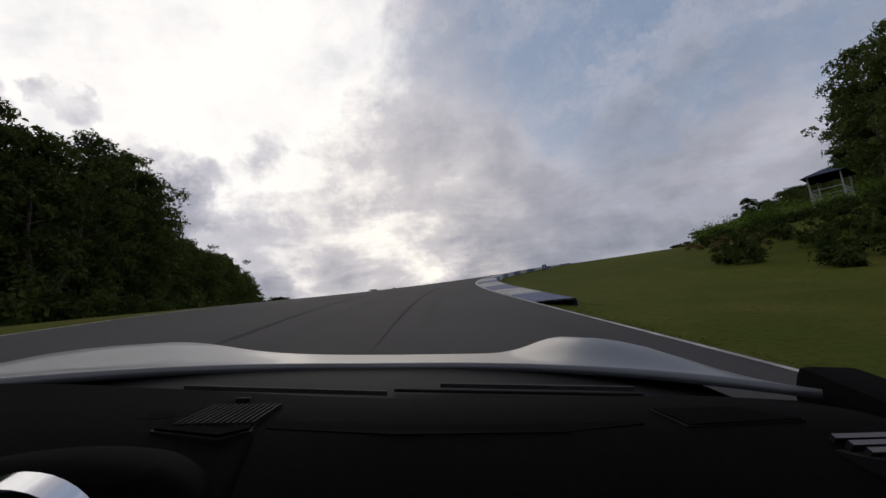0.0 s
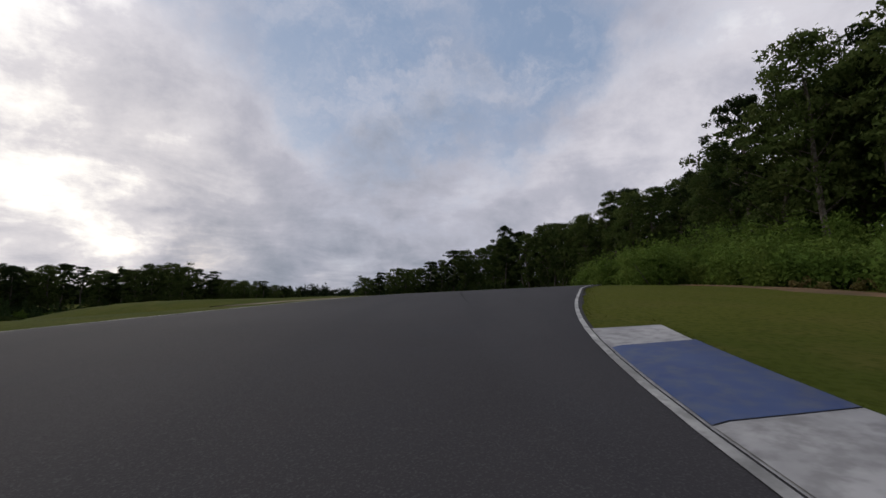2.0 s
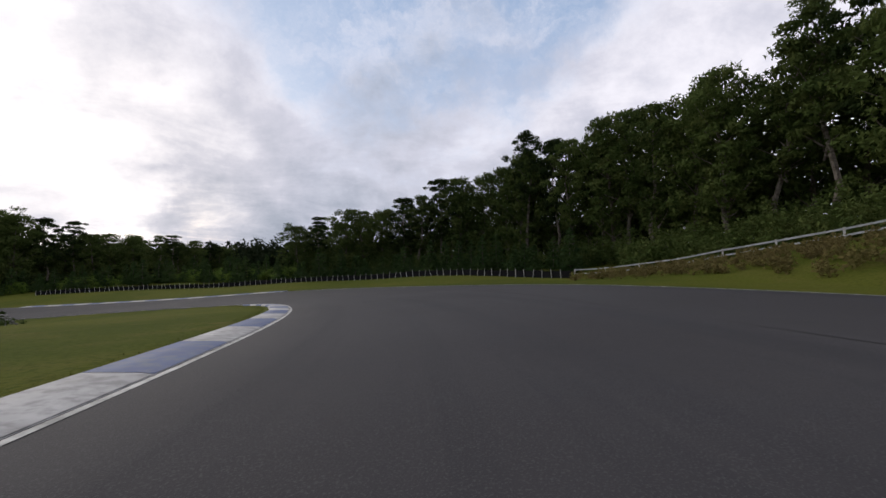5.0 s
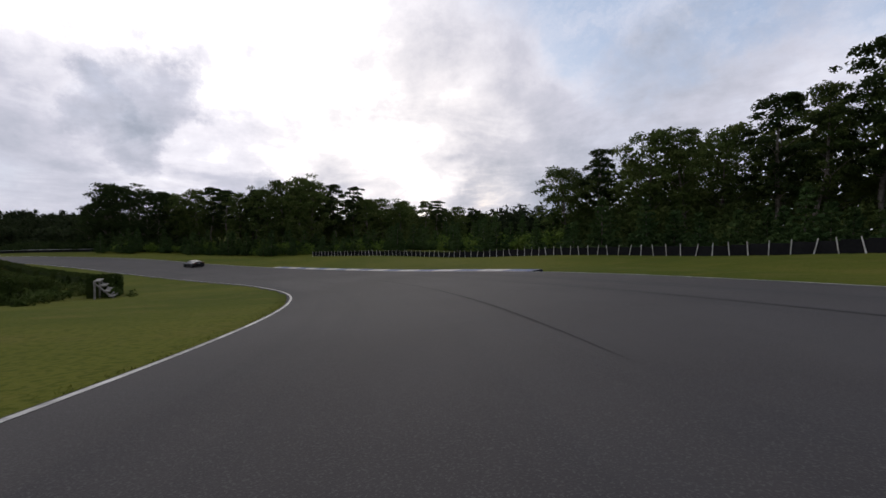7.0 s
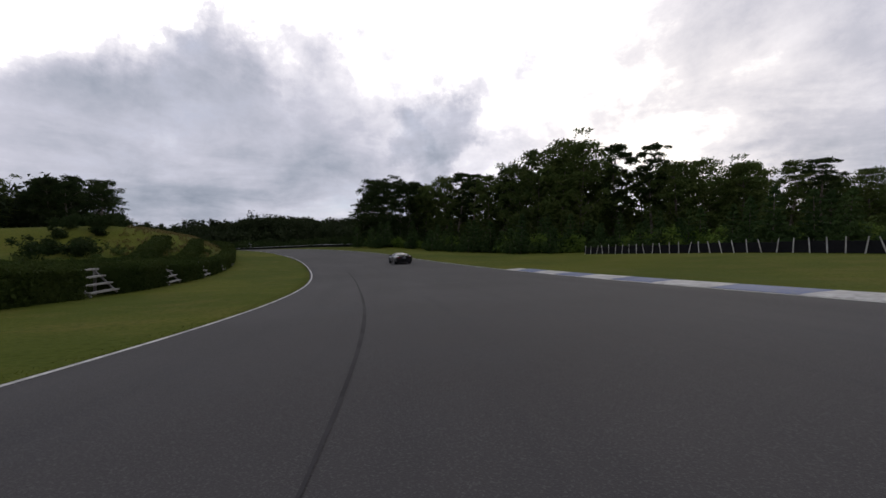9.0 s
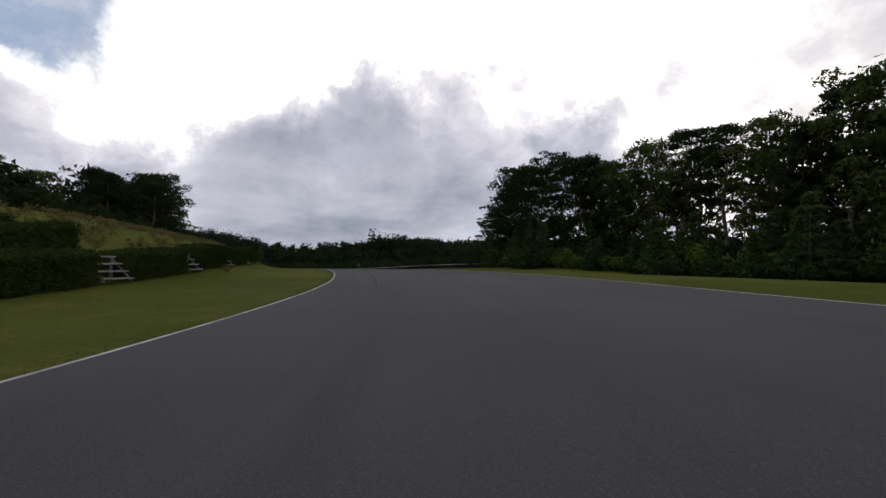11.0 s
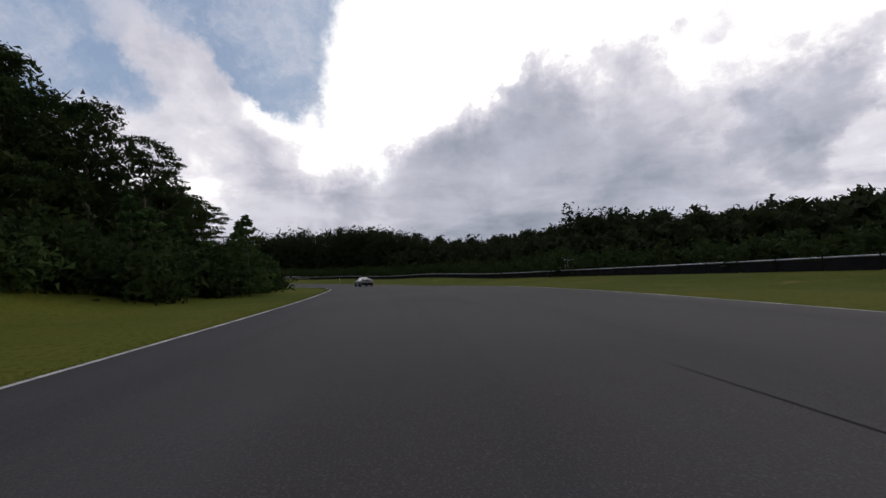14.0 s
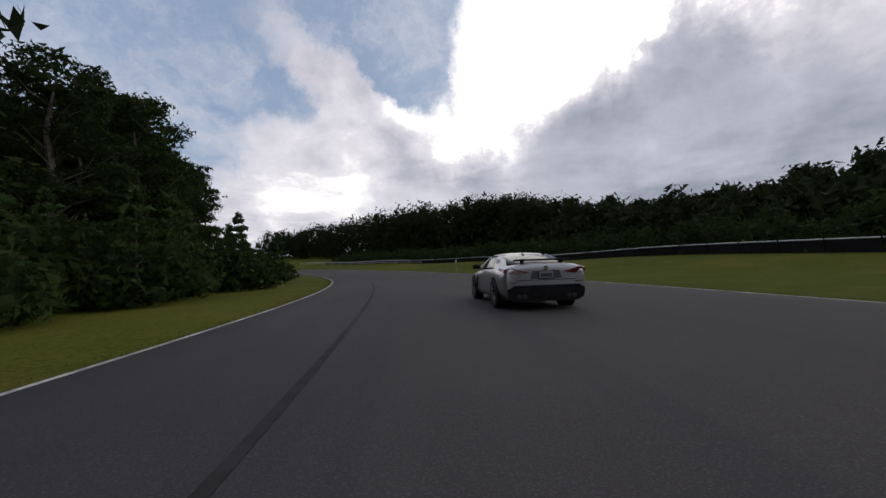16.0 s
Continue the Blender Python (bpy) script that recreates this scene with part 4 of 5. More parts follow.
thicket("dry tan grass on the bank below the guard rail", [beside(q, -21.5) for q in np.arange(A(3.4), A(6.75), 4.0)], 0.9, 7, 1.2, 0.75, DRY, 90, 0.13)
thicket("dry tan weeds along the foot of the scrub", [beside(q, -17.5) for q in np.arange(A(1.2), A(3.2), 4.0)], 1.2, 2, 1.4, 0.5, DRY, 90, 0.13)

# ---- ragged grass along the edge of the asphalt ----
blades = []
for side, edge in ((1, edge_left), (-1, edge_right)):
    count = 24000
    ss = rng.uniform(6, S[-1] - 20, count)
    dd = np.interp(ss, S, LEFT if side > 0 else -RIGHT) + side * (0.08 + 0.40 * rng.uniform(0, 1, count) ** 2)
    kerbed = ((ss > A(0) + 10) & (ss < A(2) + 8) & (side < 0)) | ((ss > A(5) - 1) & (ss < A(7) + 4) & (side > 0)) | ((ss > A(8) + 3) & (ss < A(10) + 7) & (side < 0))
    dd = dd + side * np.where(kerbed, 1.0, 0.0)
    px = np.interp(ss, S, C[:, 0]) + dd * np.interp(ss, S, SIDE[:, 0])
    py = np.interp(ss, S, C[:, 1]) + dd * np.interp(ss, S, SIDE[:, 1])
    pz = heights(px, py)[0] - 0.025
    turn = rng.uniform(0, math.tau, count)
    wide, tall = rng.uniform(0.004, 0.010, count), rng.uniform(0.02, 0.045, count)
    dx, dy = np.cos(turn) * wide, np.sin(turn) * wide
    lean = rng.normal(size=(2, count)) * 0.05
    tri = np.stack([np.stack([px - dx, py - dy, pz], 1), np.stack([px + dx, py + dy, pz], 1), np.stack([px + lean[0], py + lean[1], pz + tall], 1)], 1)
    blades.append(tri.reshape(-1, 3))
blades = np.vstack(blades)
grass = new("grass_blades", quick_mesh("grass_blades", blades, np.arange(len(blades)).reshape(-1, 3), GRASS))
tagged(grass, "short mown grass blades along the verges", "grass", kind="stuff")

# ---- barriers ----


def belt_wall(label, s0, s1, offset, high, lean, step, rail=False, post_mat=None):
    """A barrier of black rubber belt sheets hung between weathered posts."""
    wall = tagged(new("barrier"), label, "barrier")
    sheet = box(step * 0.97, 0.05, high, (0, 0, high / 2), bevel=0.012)
    me_sheet = bpy.data.meshes.new("belt_panel")
    bmesh.ops.subdivide_edges(sheet, edges=[e for e in sheet.edges if abs(e.verts[0].co.x - e.verts[1].co.x) > step * 0.5], cuts=3)
    for v in sheet.verts:
        v.co.y += 0.05 * math.sin(v.co.x * 2.4) + 0.02 * math.sin(v.co.z * 5)
    sheet.to_mesh(me_sheet)
    sheet.free()
    me_sheet.materials.append(BELT)
    stake = rod(0.042, 0.036, (0, 0, -0.3), (0, 0, high + 0.18), 8)
    me_post = bpy.data.meshes.new("post")
    stake.to_mesh(me_post)
    stake.free()
    me_post.materials.append(post_mat or POST)
    for i, s in enumerate(np.arange(s0, s1, step)):
        x, y = beside(s, offset)
        z, turn = ground_at(x, y), heading(s) + 90
        p = new("belt_panel", me_sheet)
        p.parent = wall
        dist = math.dist(beside(s + step, offset), (x, y))
        p.matrix_basis = pose(x, y, z - 0.05, rng.normal() * 2, 0, turn) @ Matrix.Diagonal((dist / step, 1, rng.uniform(0.94, 1.06), 1))
        q = new("post", me_post)
        q.parent = wall
        px, py = beside(s + step / 2, offset + (0.13 if offset < 0 else -0.13))
        q.matrix_basis = pose(px, py, ground_at(px, py), rng.normal() * lean * 0.4, rng.normal() * lean, turn)
    if rail:
        pts = []
        for s in np.arange(s0, s1, step):
            x, y = beside(s, offset)
            pts.append((x, y, ground_at(x, y) + high + 0.02))
        for a, b in zip(pts[:-1], pts[1:]):
            part("top_rail", rod(0.05, 0.05, a, b, 8), STEEL, wall, "pale steel pipe along the top")
    return wall


belt_wall("black rubber belt barrier on leaning pale posts round the bend", A(6.8), A(10.9), -28.5, 0.85, 8, 0.9)
belt_wall("black belt barrier with a pale top rail along the road", A(12.9), A(19.5), -25.0, 0.75, 2, 2.4, rail=True, post_mat=BELT)


def guard_rail(label, places, high):
    """A fence of two steel rails on posts, on a bank."""
    fence = tagged(new("guard_rail"), label, "guard rail")
    tops = []
    for x, y in places:
        z = ground_at(x, y)
        part("post", box(0.12, 0.12, high + 0.4, (x, y, z + high / 2 - 0.2), bevel=0.01), POST, fence)
        tops.append(Vector((x, y, z + high)))
    for drop in (0.12, 0.55):
        for a, b in zip(tops[:-1], tops[1:]):
            a, b = a - Vector((0, 0, drop)), b - Vector((0, 0, drop))
            m = Matrix.Translation((a + b) / 2) @ (b - a).to_track_quat("X", "Z").to_matrix().to_4x4()
            bm = bmesh.new()
            for dz, dy in ((0.042, 0.0), (0.0, 0.025), (-0.042, 0.0)):
                bmesh.ops.create_cube(bm, size=1, matrix=m @ pose(0, dy, dz) @ Matrix.Diagonal(((b - a).length, 0.03, 0.05, 1)))
            part("rail", bm, STEEL, fence)
    return fence


guard_rail("grey steel guard rail along the grassy bank", [beside(s, -28.0 - 6.0 * (A(6.85) - s) / (A(6.85) - A(4.4))) for s in np.arange(A(4.4), A(6.85), 2.4)], 1.0)


def plank_fence(label, s, d, wide, high):
    """A stepped stile of four pale planks between two posts."""
    x, y = beside(s, d)
    fence = tagged(new("plank_fence"), label, "fence", "plank fences in the hedge gaps")
    fence.matrix_basis = pose(x, y, ground_at(x, y), 0, 0, heading(s) + 90)
    for k in (-wide / 2, wide / 2):
        part("post", box(0.10, 0.10, high + 0.4, (k, 0.80, high / 2 - 0.2), bevel=0.01), PLANK, fence)
        part("bearer", rod(0.05, 0.05, (k, -0.1, 0.05), (k, 0.85, high * 0.96), 6), PLANK, fence)
    for k in range(4):
        part("plank", box(wide + 0.2 - 0.12 * k, 0.30, 0.07, (rng.normal() * 0.02, 0.24 * k, high * (0.18 + 0.27 * k)), (0, rng.normal() * 0.8, 0), bevel=0.008), PLANK, fence)


for q in HEDGE_GAPS:
    plank_fence("stepped stile of four pale weathered planks in a hedge gap", q, 12.5, 1.9, 1.15)
guard_rail("far steel guard rail across the end of the straight", [(-236 + 3.4 * k, 150 + 4.2 * k) for k in range(14)], 0.9)

# ---- small board on the inside of the first bend ----
BOARD_BLUE = material("blue_board", mottled((0.018, 0.022, 0.085), (0.026, 0.030, 0.10), 4.0), 0.5)
BOARD_WHITE = material("white_lettering", (0.75, 0.75, 0.75), 0.6)


def letter_board(s, d, char):
    x, y = beside(s, d)
    sign = tagged(new("marker_board"), "small dark blue board with a white letter on the grass", "sign")
    sign.matrix_basis = pose(x, y, ground_at(x, y), 0, 0, heading(s) - 6)
    part("panel", box(0.42, 0.03, 0.52, (0, 0, 0.34), bevel=0.006), BOARD_BLUE, sign)
    for k in (-0.15, 0.15):
        part("leg", box(0.03, 0.03, 0.34, (k, 0.02, 0.02)), BELT, sign)
    text = bpy.data.curves.new("letter", "FONT")
    text.body, text.size, text.extrude, text.align_x = char, 0.42, 0.004, "CENTER"
    tmp = new("letter_source", text)
    me = bpy.data.meshes.new_from_object(tmp)
    bpy.data.objects.remove(tmp)
    me.materials.append(BOARD_WHITE)
    ob = new("letter", me)
    ob.parent = sign
    ob.matrix_basis = pose(0, -0.022, 0.19, 90, 0, 0)
    return sign


letter_board(103.0, -3.18, "A")

# ---- lookout shelter on the hill ----
ROOF_BLUE = material("blue_roof_sheet", mottled((0.035, 0.055, 0.10), (0.05, 0.07, 0.12), 2.0), 0.4, 0.3)
WHITE_WOOD = material("pale_painted_wood", mottled((0.34, 0.34, 0.32), (0.25, 0.25, 0.23), 2.5), 0.8)


def shelter(x, y, turn):
    z = ground_at(x, y)
    hut = tagged(new("lookout_shelter"), "open wooden lookout shelter with a blue roof on the hillside", "shelter")
    hut.matrix_basis = pose(x, y, z + 1.2, 0, 0, turn)
    part("deck", box(4.2, 3.0, 0.15, (0, 0, 0.9), bevel=0.02), WHITE_WOOD, hut)
    for k in (-1.95, 1.95):
        for j in (-1.35, 1.35):
            part("post", box(0.14, 0.14, 5.8, (k, j, 0.75), bevel=0.01), WHITE_WOOD, hut)
    for j in (-1.35, 1.35):
        for h in (1.45, 1.95):
            part("rail", box(3.8, 0.07, 0.09, (0, j, h), bevel=0.01), WHITE_WOOD, hut)
        for k in np.arange(-1.6, 1.7, 0.4):
            part("baluster", box(0.05, 0.05, 0.9, (k, j, 1.45)), WHITE_WOOD, hut)
    for k in (-1.95, 1.95):
        part("rail", box(0.07, 2.6, 0.09, (k, 0, 1.95), bevel=0.01), WHITE_WOOD, hut)
        part("brace", rod(0.05, 0.05, (k, -1.3, -1.2), (k, 1.3, 0.9)), WHITE_WOOD, hut)
    roof = bmesh.new()
    vs = [roof.verts.new(p) for p in ((-2.6, -1.9, 3.45), (2.6, -1.9, 3.45), (2.6, 1.9, 3.45), (-2.6, 1.9, 3.45), (-1.2, 0, 4.25), (1.2, 0, 4.25))]
    for f in ((0, 1, 5, 4), (1, 2, 5), (2, 3, 4, 5), (3, 0, 4), (3, 2, 1, 0)):
        roof.faces.new([vs[k] for k in f])
    bmesh.ops.solidify(roof, geom=roof.faces[:], thickness=0.06)
    part("roof", roof, ROOF_BLUE, hut, "blue sheet-metal hipped roof", smooth=False)
    return hut


shelter(43.2, 43.4, 35)


def marshal_stand(x, y, turn):
    z = ground_at(x, y)
    stand = tagged(new("marshal_stand"), "small marshal stand with a blue canopy behind the barrier", "stand")
    stand.matrix_basis = pose(x, y, z, 0, 0, turn)
    for k in (-0.65, 0.65):
        for j in (-0.5, 0.5):
            part("post", box(0.07, 0.07, 2.1, (k, j, 0.95)), STEEL, stand)
    part("canopy", box(1.6, 1.3, 0.08, (0, 0, 2.02), (4, 0, 0), bevel=0.02), ROOF_BLUE, stand)
    part("platform", box(1.3, 1.0, 0.08, (0, 0, 0.6)), POST, stand)
    part("panel", box(1.3, 0.04, 0.45, (0, 0.5, 0.95)), POST, stand)
    part("number_board", box(0.8, 0.04, 0.32, (0.1, -0.6, 2.25), bevel=0.01), WHITE_WOOD, stand, "white board on the canopy")
    return stand


marshal_stand(-104, 244, 20)


def marker_post(x, y):
    z = ground_at(x, y)
    p = tagged(new("marker_post"), "short white marker board on a post by the far bend", "sign")
    part("stake", box(0.06, 0.06, 1.4, (x, y, z + 0.6)), POST, p)
    part("plate", box(0.5, 0.04, 0.4, (x, y - 0.05, z + 1.25), bevel=0.01), BOARD_WHITE, p)


marker_post(*beside(A(17.6), -11.5))


# ---- cars ----
SILVER = material("silver_car_paint", mottled((0.36, 0.36, 0.37), (0.40, 0.40, 0.41), 3.0), 0.30, 0.9, coat=0.6)
BLACK_PAINT = material("black_car_paint", (0.010, 0.010, 0.012), 0.25, 0.2, coat=1.0)
DARK_GLASS = material("dark_car_glass", (0.010, 0.011, 0.012), 0.06, spec=0.4)
TRIM = material("black_plastic_trim", mottled((0.006, 0.006, 0.0065), (0.010, 0.010, 0.0105), 6.0), 0.75, spec=0.15)
TYRE = material("tyre_rubber", mottled((0.012, 0.012, 0.012), (0.02, 0.02, 0.02), 9.0), 0.85)
RIM = material("dark_alloy_rim", (0.10, 0.10, 0.105), 0.35, 0.9)
LAMP_RED = material("red_lamp_lens", mottled((0.10, 0.006, 0.010), (0.06, 0.004, 0.006), 12.0), 0.15, coat=1.0)
CHROME = material("bright_chrome", (0.75, 0.75, 0.76), 0.12, 1.0)
PLATE = material("pale_plate", (0.13, 0.14, 0.16), 0.5)


def loft(stations, closed=False):
    """A mirrored shell through cross-sections: each station is y and a list of (half width, height) from sill to centre line."""
    bm = bmesh.new()
    rows = []
    for y, half in stations:
        pts = [(-x, z) for x, z in half] + [(x, z) for x, z in reversed(half) if x > 1e-4]
        rows.append([bm.verts.new((x, y, z)) for x, z in pts])
    for a, b in zip(rows[:-1], rows[1:]):
        for k in range(len(a) - 1):
            bm.faces.new((a[k], a[k + 1], b[k + 1], b[k]))
    for end, flip in ((rows[0], False), (rows[-1], True)):
        bm.faces.new(end if flip else end[::-1])
    bmesh.ops.recalc_face_normals(bm, faces=bm.faces[:])
    return bm


def softened(ob, levels):
    m = ob.modifiers.new("smooth", "SUBSURF")
    m.levels = m.render_levels = levels
    return ob


def wheel(car, x, y, radius, side):
    w_ = part("wheel", rod(radius * 0.72, radius * 0.72, (x - side * 0.20, y, radius), (x + side * 0.01, y, radius), 28), TRIM, car)
    ring = bmesh.new()
    prof = [(-0.115, radius * 0.72), (-0.12, radius * 0.93), (-0.09, radius), (0.09, radius), (0.12, radius * 0.93), (0.115, radius * 0.70)]
    loops = []
    for k in range(32):
        a = k * math.tau / 32
        loops.append([ring.verts.new((x - side * 0.10 + px, y + math.cos(a) * r, radius + math.sin(a) * r)) for px, r in prof])
    for k in range(32):
        for j in range(len(prof) - 1):
            ring.faces.new((loops[k][j], loops[k][j + 1], loops[(k + 1) % 32][j + 1], loops[(k + 1) % 32][j]))
    bmesh.ops.recalc_face_normals(ring, faces=ring.faces[:])
    part("tyre", ring, TYRE, w_)
    spokes = [rod(radius * 0.16, radius * 0.14, (x + side * 0.0, y, radius), (x + side * 0.03, y, radius), 16)]
    for k in range(10):
        a = k * math.tau / 10
        tip = (x + side * 0.012, y + math.cos(a) * radius * 0.68, radius + math.sin(a) * radius * 0.68)
        spokes.append(rod(0.028, 0.020, (x + side * 0.018, y, radius), tip, 6))
    part("rim", joined(*spokes), RIM, w_)
    return w_


def strip(points, thick, push=None):
    """A slab through a closed outline, pushed along its normal or the given way."""
    bm = bmesh.new()
    f = bm.faces.new([bm.verts.new(p) for p in points])
    f.normal_update()
    n = Vector(push) if push else f.normal.copy()
    ext = bmesh.ops.extrude_face_region(bm, geom=[f])
    for v in ext["geom"]:
        if isinstance(v, bmesh.types.BMVert):
            v.co += n * thick
    bmesh.ops.recalc_face_normals(bm, faces=bm.faces[:])
    return bm


def coupe(label, paint, m, plate=True):
    """A two-door coupe, its nose towards +y, standing on z = 0."""
    car = tagged(new("coupe_car"), label, "car")
    car.matrix_basis = m
    hull = [
        (-2.40, [(0.72, 0.30), (0.80, 0.38), (0.83, 0.58), (0.82, 0.74), (0.78, 0.86), (0.66, 0.93), (0.0, 0.95)]),
        (-2.385, [(0.78, 0.26), (0.87, 0.36), (0.90, 0.58), (0.89, 0.76), (0.85, 0.90), (0.72, 0.985), (0.0, 1.01)]),
        (-2.28, [(0.79, 0.22), (0.90, 0.34), (0.935, 0.58), (0.92, 0.78), (0.87, 0.93), (0.74, 1.02), (0.0, 1.05)]),
        (-1.95, [(0.80, 0.20), (0.92, 0.32), (0.955, 0.60), (0.94, 0.80), (0.88, 0.94), (0.76, 1.00), (0.0, 1.04)]),
        (-1.40, [(0.80, 0.19), (0.925, 0.30), (0.96, 0.62), (0.94, 0.82), (0.87, 0.93), (0.76, 0.98), (0.0, 1.02)]),
        (-0.70, [(0.80, 0.19), (0.87, 0.28), (0.905, 0.60), (0.895, 0.78), (0.86, 0.89), (0.76, 0.95), (0.0, 0.98)]),
        (0.40, [(0.80, 0.19), (0.87, 0.28), (0.90, 0.58), (0.89, 0.76), (0.86, 0.87), (0.76, 0.93), (0.0, 0.96)]),
        (1.00, [(0.80, 0.19), (0.90, 0.28), (0.92, 0.58), (0.91, 0.74), (0.87, 0.84), (0.74, 0.91), (0.0, 0.95)]),
        (1.60, [(0.80, 0.19), (0.92, 0.30), (0.93, 0.56), (0.91, 0.70), (0.85, 0.79), (0.70, 0.84), (0.0, 0.88)]),
        (2.10, [(0.76, 0.20), (0.84, 0.30), (0.85, 0.50), (0.82, 0.62), (0.74, 0.70), (0.60, 0.75), (0.0, 0.78)]),
        (2.34, [(0.60, 0.26), (0.66, 0.34), (0.66, 0.46), (0.63, 0.56), (0.56, 0.62), (0.46, 0.65), (0.0, 0.67)])]
    softened(part("body", loft(hull), paint, car), 2)
    cabin = [
        (-1.86, [(0.70, 0.95), (0.68, 0.99), (0.64, 1.015), (0.0, 1.045)]),
        (-1.20, [(0.75, 0.93), (0.69, 1.10), (0.61, 1.19), (0.0, 1.24)]),
        (-0.55, [(0.79, 0.90), (0.70, 1.17), (0.60, 1.285), (0.0, 1.335)]),
        (0.05, [(0.79, 0.90), (0.70, 1.17), (0.59, 1.285), (0.0, 1.335)]),
        (0.52, [(0.79, 0.90), (0.70, 1.07), (0.59, 1.175), (0.0, 1.22)]),
        (1.12, [(0.76, 0.88), (0.74, 0.92), (0.68, 0.94), (0.0, 0.98)])]
    softened(part("cabin_glass", loft(cabin), DARK_GLASS, car, "dark tinted car windows"), 2)
    roof = [(y, [(hw, z) for hw, z in half]) for y, half in (
        (-0.80, [(0.59, 1.235), (0.54, 1.262), (0.0, 1.30)]), (-0.45, [(0.615, 1.272), (0.57, 1.302), (0.0, 1.347)]),
        (0.08, [(0.61, 1.268), (0.57, 1.300), (0.0, 1.346)]), (0.32, [(0.60, 1.215), (0.56, 1.242), (0.0, 1.285)]))]
    softened(part("roof", loft(roof), paint, car), 2)
    for side in (-1, 1):
        part("rear_pillar", strip([(side * 0.795, -0.80, 0.915), (side * 0.755, -1.86, 0.965), (side * 0.645, -1.32, 1.155), (side * 0.605, -0.76, 1.268), (side * 0.675, -0.60, 1.18)][::side], 0.035), paint, car)
        part("front_pillar", rod(0.035, 0.03, (side * 0.75, 1.02, 0.93), (side * 0.60, 0.30, 1.225), 8), paint, car)
        part("window_trim", rod(0.012, 0.012, (side * 0.795, 0.95, 0.925), (side * 0.795, -0.75, 0.945), 6), TRIM, car)
        for y in (-1.38, 1.42):
            arch = part("wheel_arch", rod(0.385, 0.385, (side * 0.70, y, 0.345), (side * (0.948 if y < 0 else 0.922), y, 0.345), 32), TRIM, car, "dark wheel arch opening")
            wheel(car, side * (0.955 if y < 0 else 0.928), y, 0.335, side)
        mirror = part("mirror", box(0.20, 0.12, 0.13, (side * 0.98, 0.62, 0.98), bevel=0.035), TRIM, car)
        part("stalk", box(0.14, 0.05, 0.03, (side * 0.88, 0.64, 0.94)), TRIM, mirror)
        lens = part("tail_light", strip([(side * 0.38, -2.385, 0.835), (side * 0.60, -2.375, 0.795), (side * 0.80, -2.36, 0.80), (side * 0.885, -2.30, 0.83), (side * 0.875, -2.29, 0.915), (side * 0.76, -2.36, 0.935), (side * 0.58, -2.38, 0.885)], 0.05, (0, -1, 0)), LAMP_RED, car, "deep red tail light")
        part("light_wing", strip([(side * 0.90, -2.33, 0.835), (side * 0.935, -2.02, 0.90), (side * 0.90, -2.02, 0.945), (side * 0.88, -2.33, 0.915)], 0.04, (side, 0, 0)), LAMP_RED, lens)
        part("reflector", strip([(side * 0.66, -2.38, 0.60), (side * 0.82, -2.36, 0.61), (side * 0.82, -2.36, 0.63), (side * 0.66, -2.38, 0.62)], 0.04, (0, -1, 0)), LAMP_RED, car)
        for k in (0.50, 0.62):
            part("exhaust", rod(0.045, 0.05, (side * k, -2.20, 0.31), (side * k, -2.45, 0.31), 14), TYRE, car)
        part("side_vent", box(0.02, 0.10, 0.34, (side * 0.915, 0.86, 0.56), (18, 0, 0), bevel=0.008), TRIM, car)
    part("bumper_panel", strip([(-0.72, -2.36, 0.55), (-0.88, -2.32, 0.46), (-0.84, -2.32, 0.28), (-0.70, -2.33, 0.20), (0.70, -2.33, 0.20), (0.84, -2.32, 0.28), (0.88, -2.32, 0.46), (0.72, -2.36, 0.55)], 0.095, (0, -1, 0)), TRIM, car, "black lower bumper and diffuser")
    for k in (-0.3, -0.1, 0.1, 0.3):
        part("diffuser_fin", box(0.02, 0.20, 0.12, (k, -2.36, 0.28)), TRIM, car)
    wing = part("spoiler", box(1.28, 0.20, 0.030, (0, -2.16, 1.105), (-4, 0, 0), bevel=0.012), TRIM, car, "slim black rear wing")
    for k in (-0.45, 0.45):
        part("strut", box(0.05, 0.14, 0.10, (k, -2.13, 1.08)), TRIM, wing)
    part("plate_recess", strip([(-0.30, -2.37, 0.865), (-0.36, -2.37, 0.69), (0.36, -2.37, 0.69), (0.30, -2.37, 0.865)], 0.035, (0, -1, 0)), TRIM if paint is BLACK_PAINT else RIM, car)
    part("badge", rod(0.055, 0.055, (0, -2.36, 0.915), (0, -2.405, 0.915), 20), CHROME, car)
    part("antenna_fin", strip([(0.0, -0.78, 1.30), (0.0, -0.60, 1.32), (0.0, -0.76, 1.385)], 0.03), TRIM, car)
    part("boot_line", box(1.36, 0.012, 0.012, (0, -2.40, 0.66)), TRIM, car)
    if plate:
        tag = part("plate", box(0.33, 0.02, 0.16, (0, -2.415, 0.77), bevel=0.004), PLATE, car, "pale plate with a dark frame")
        part("frame", box(0.37, 0.014, 0.19, (0, -2.405, 0.77), bevel=0.004), TRIM, tag)
        for k in (-0.10, -0.05, 0.0, 0.05, 0.10):
            part("bar", box(0.030, 0.006, 0.07, (k, -2.427, 0.77)), TRIM, tag)
    return car


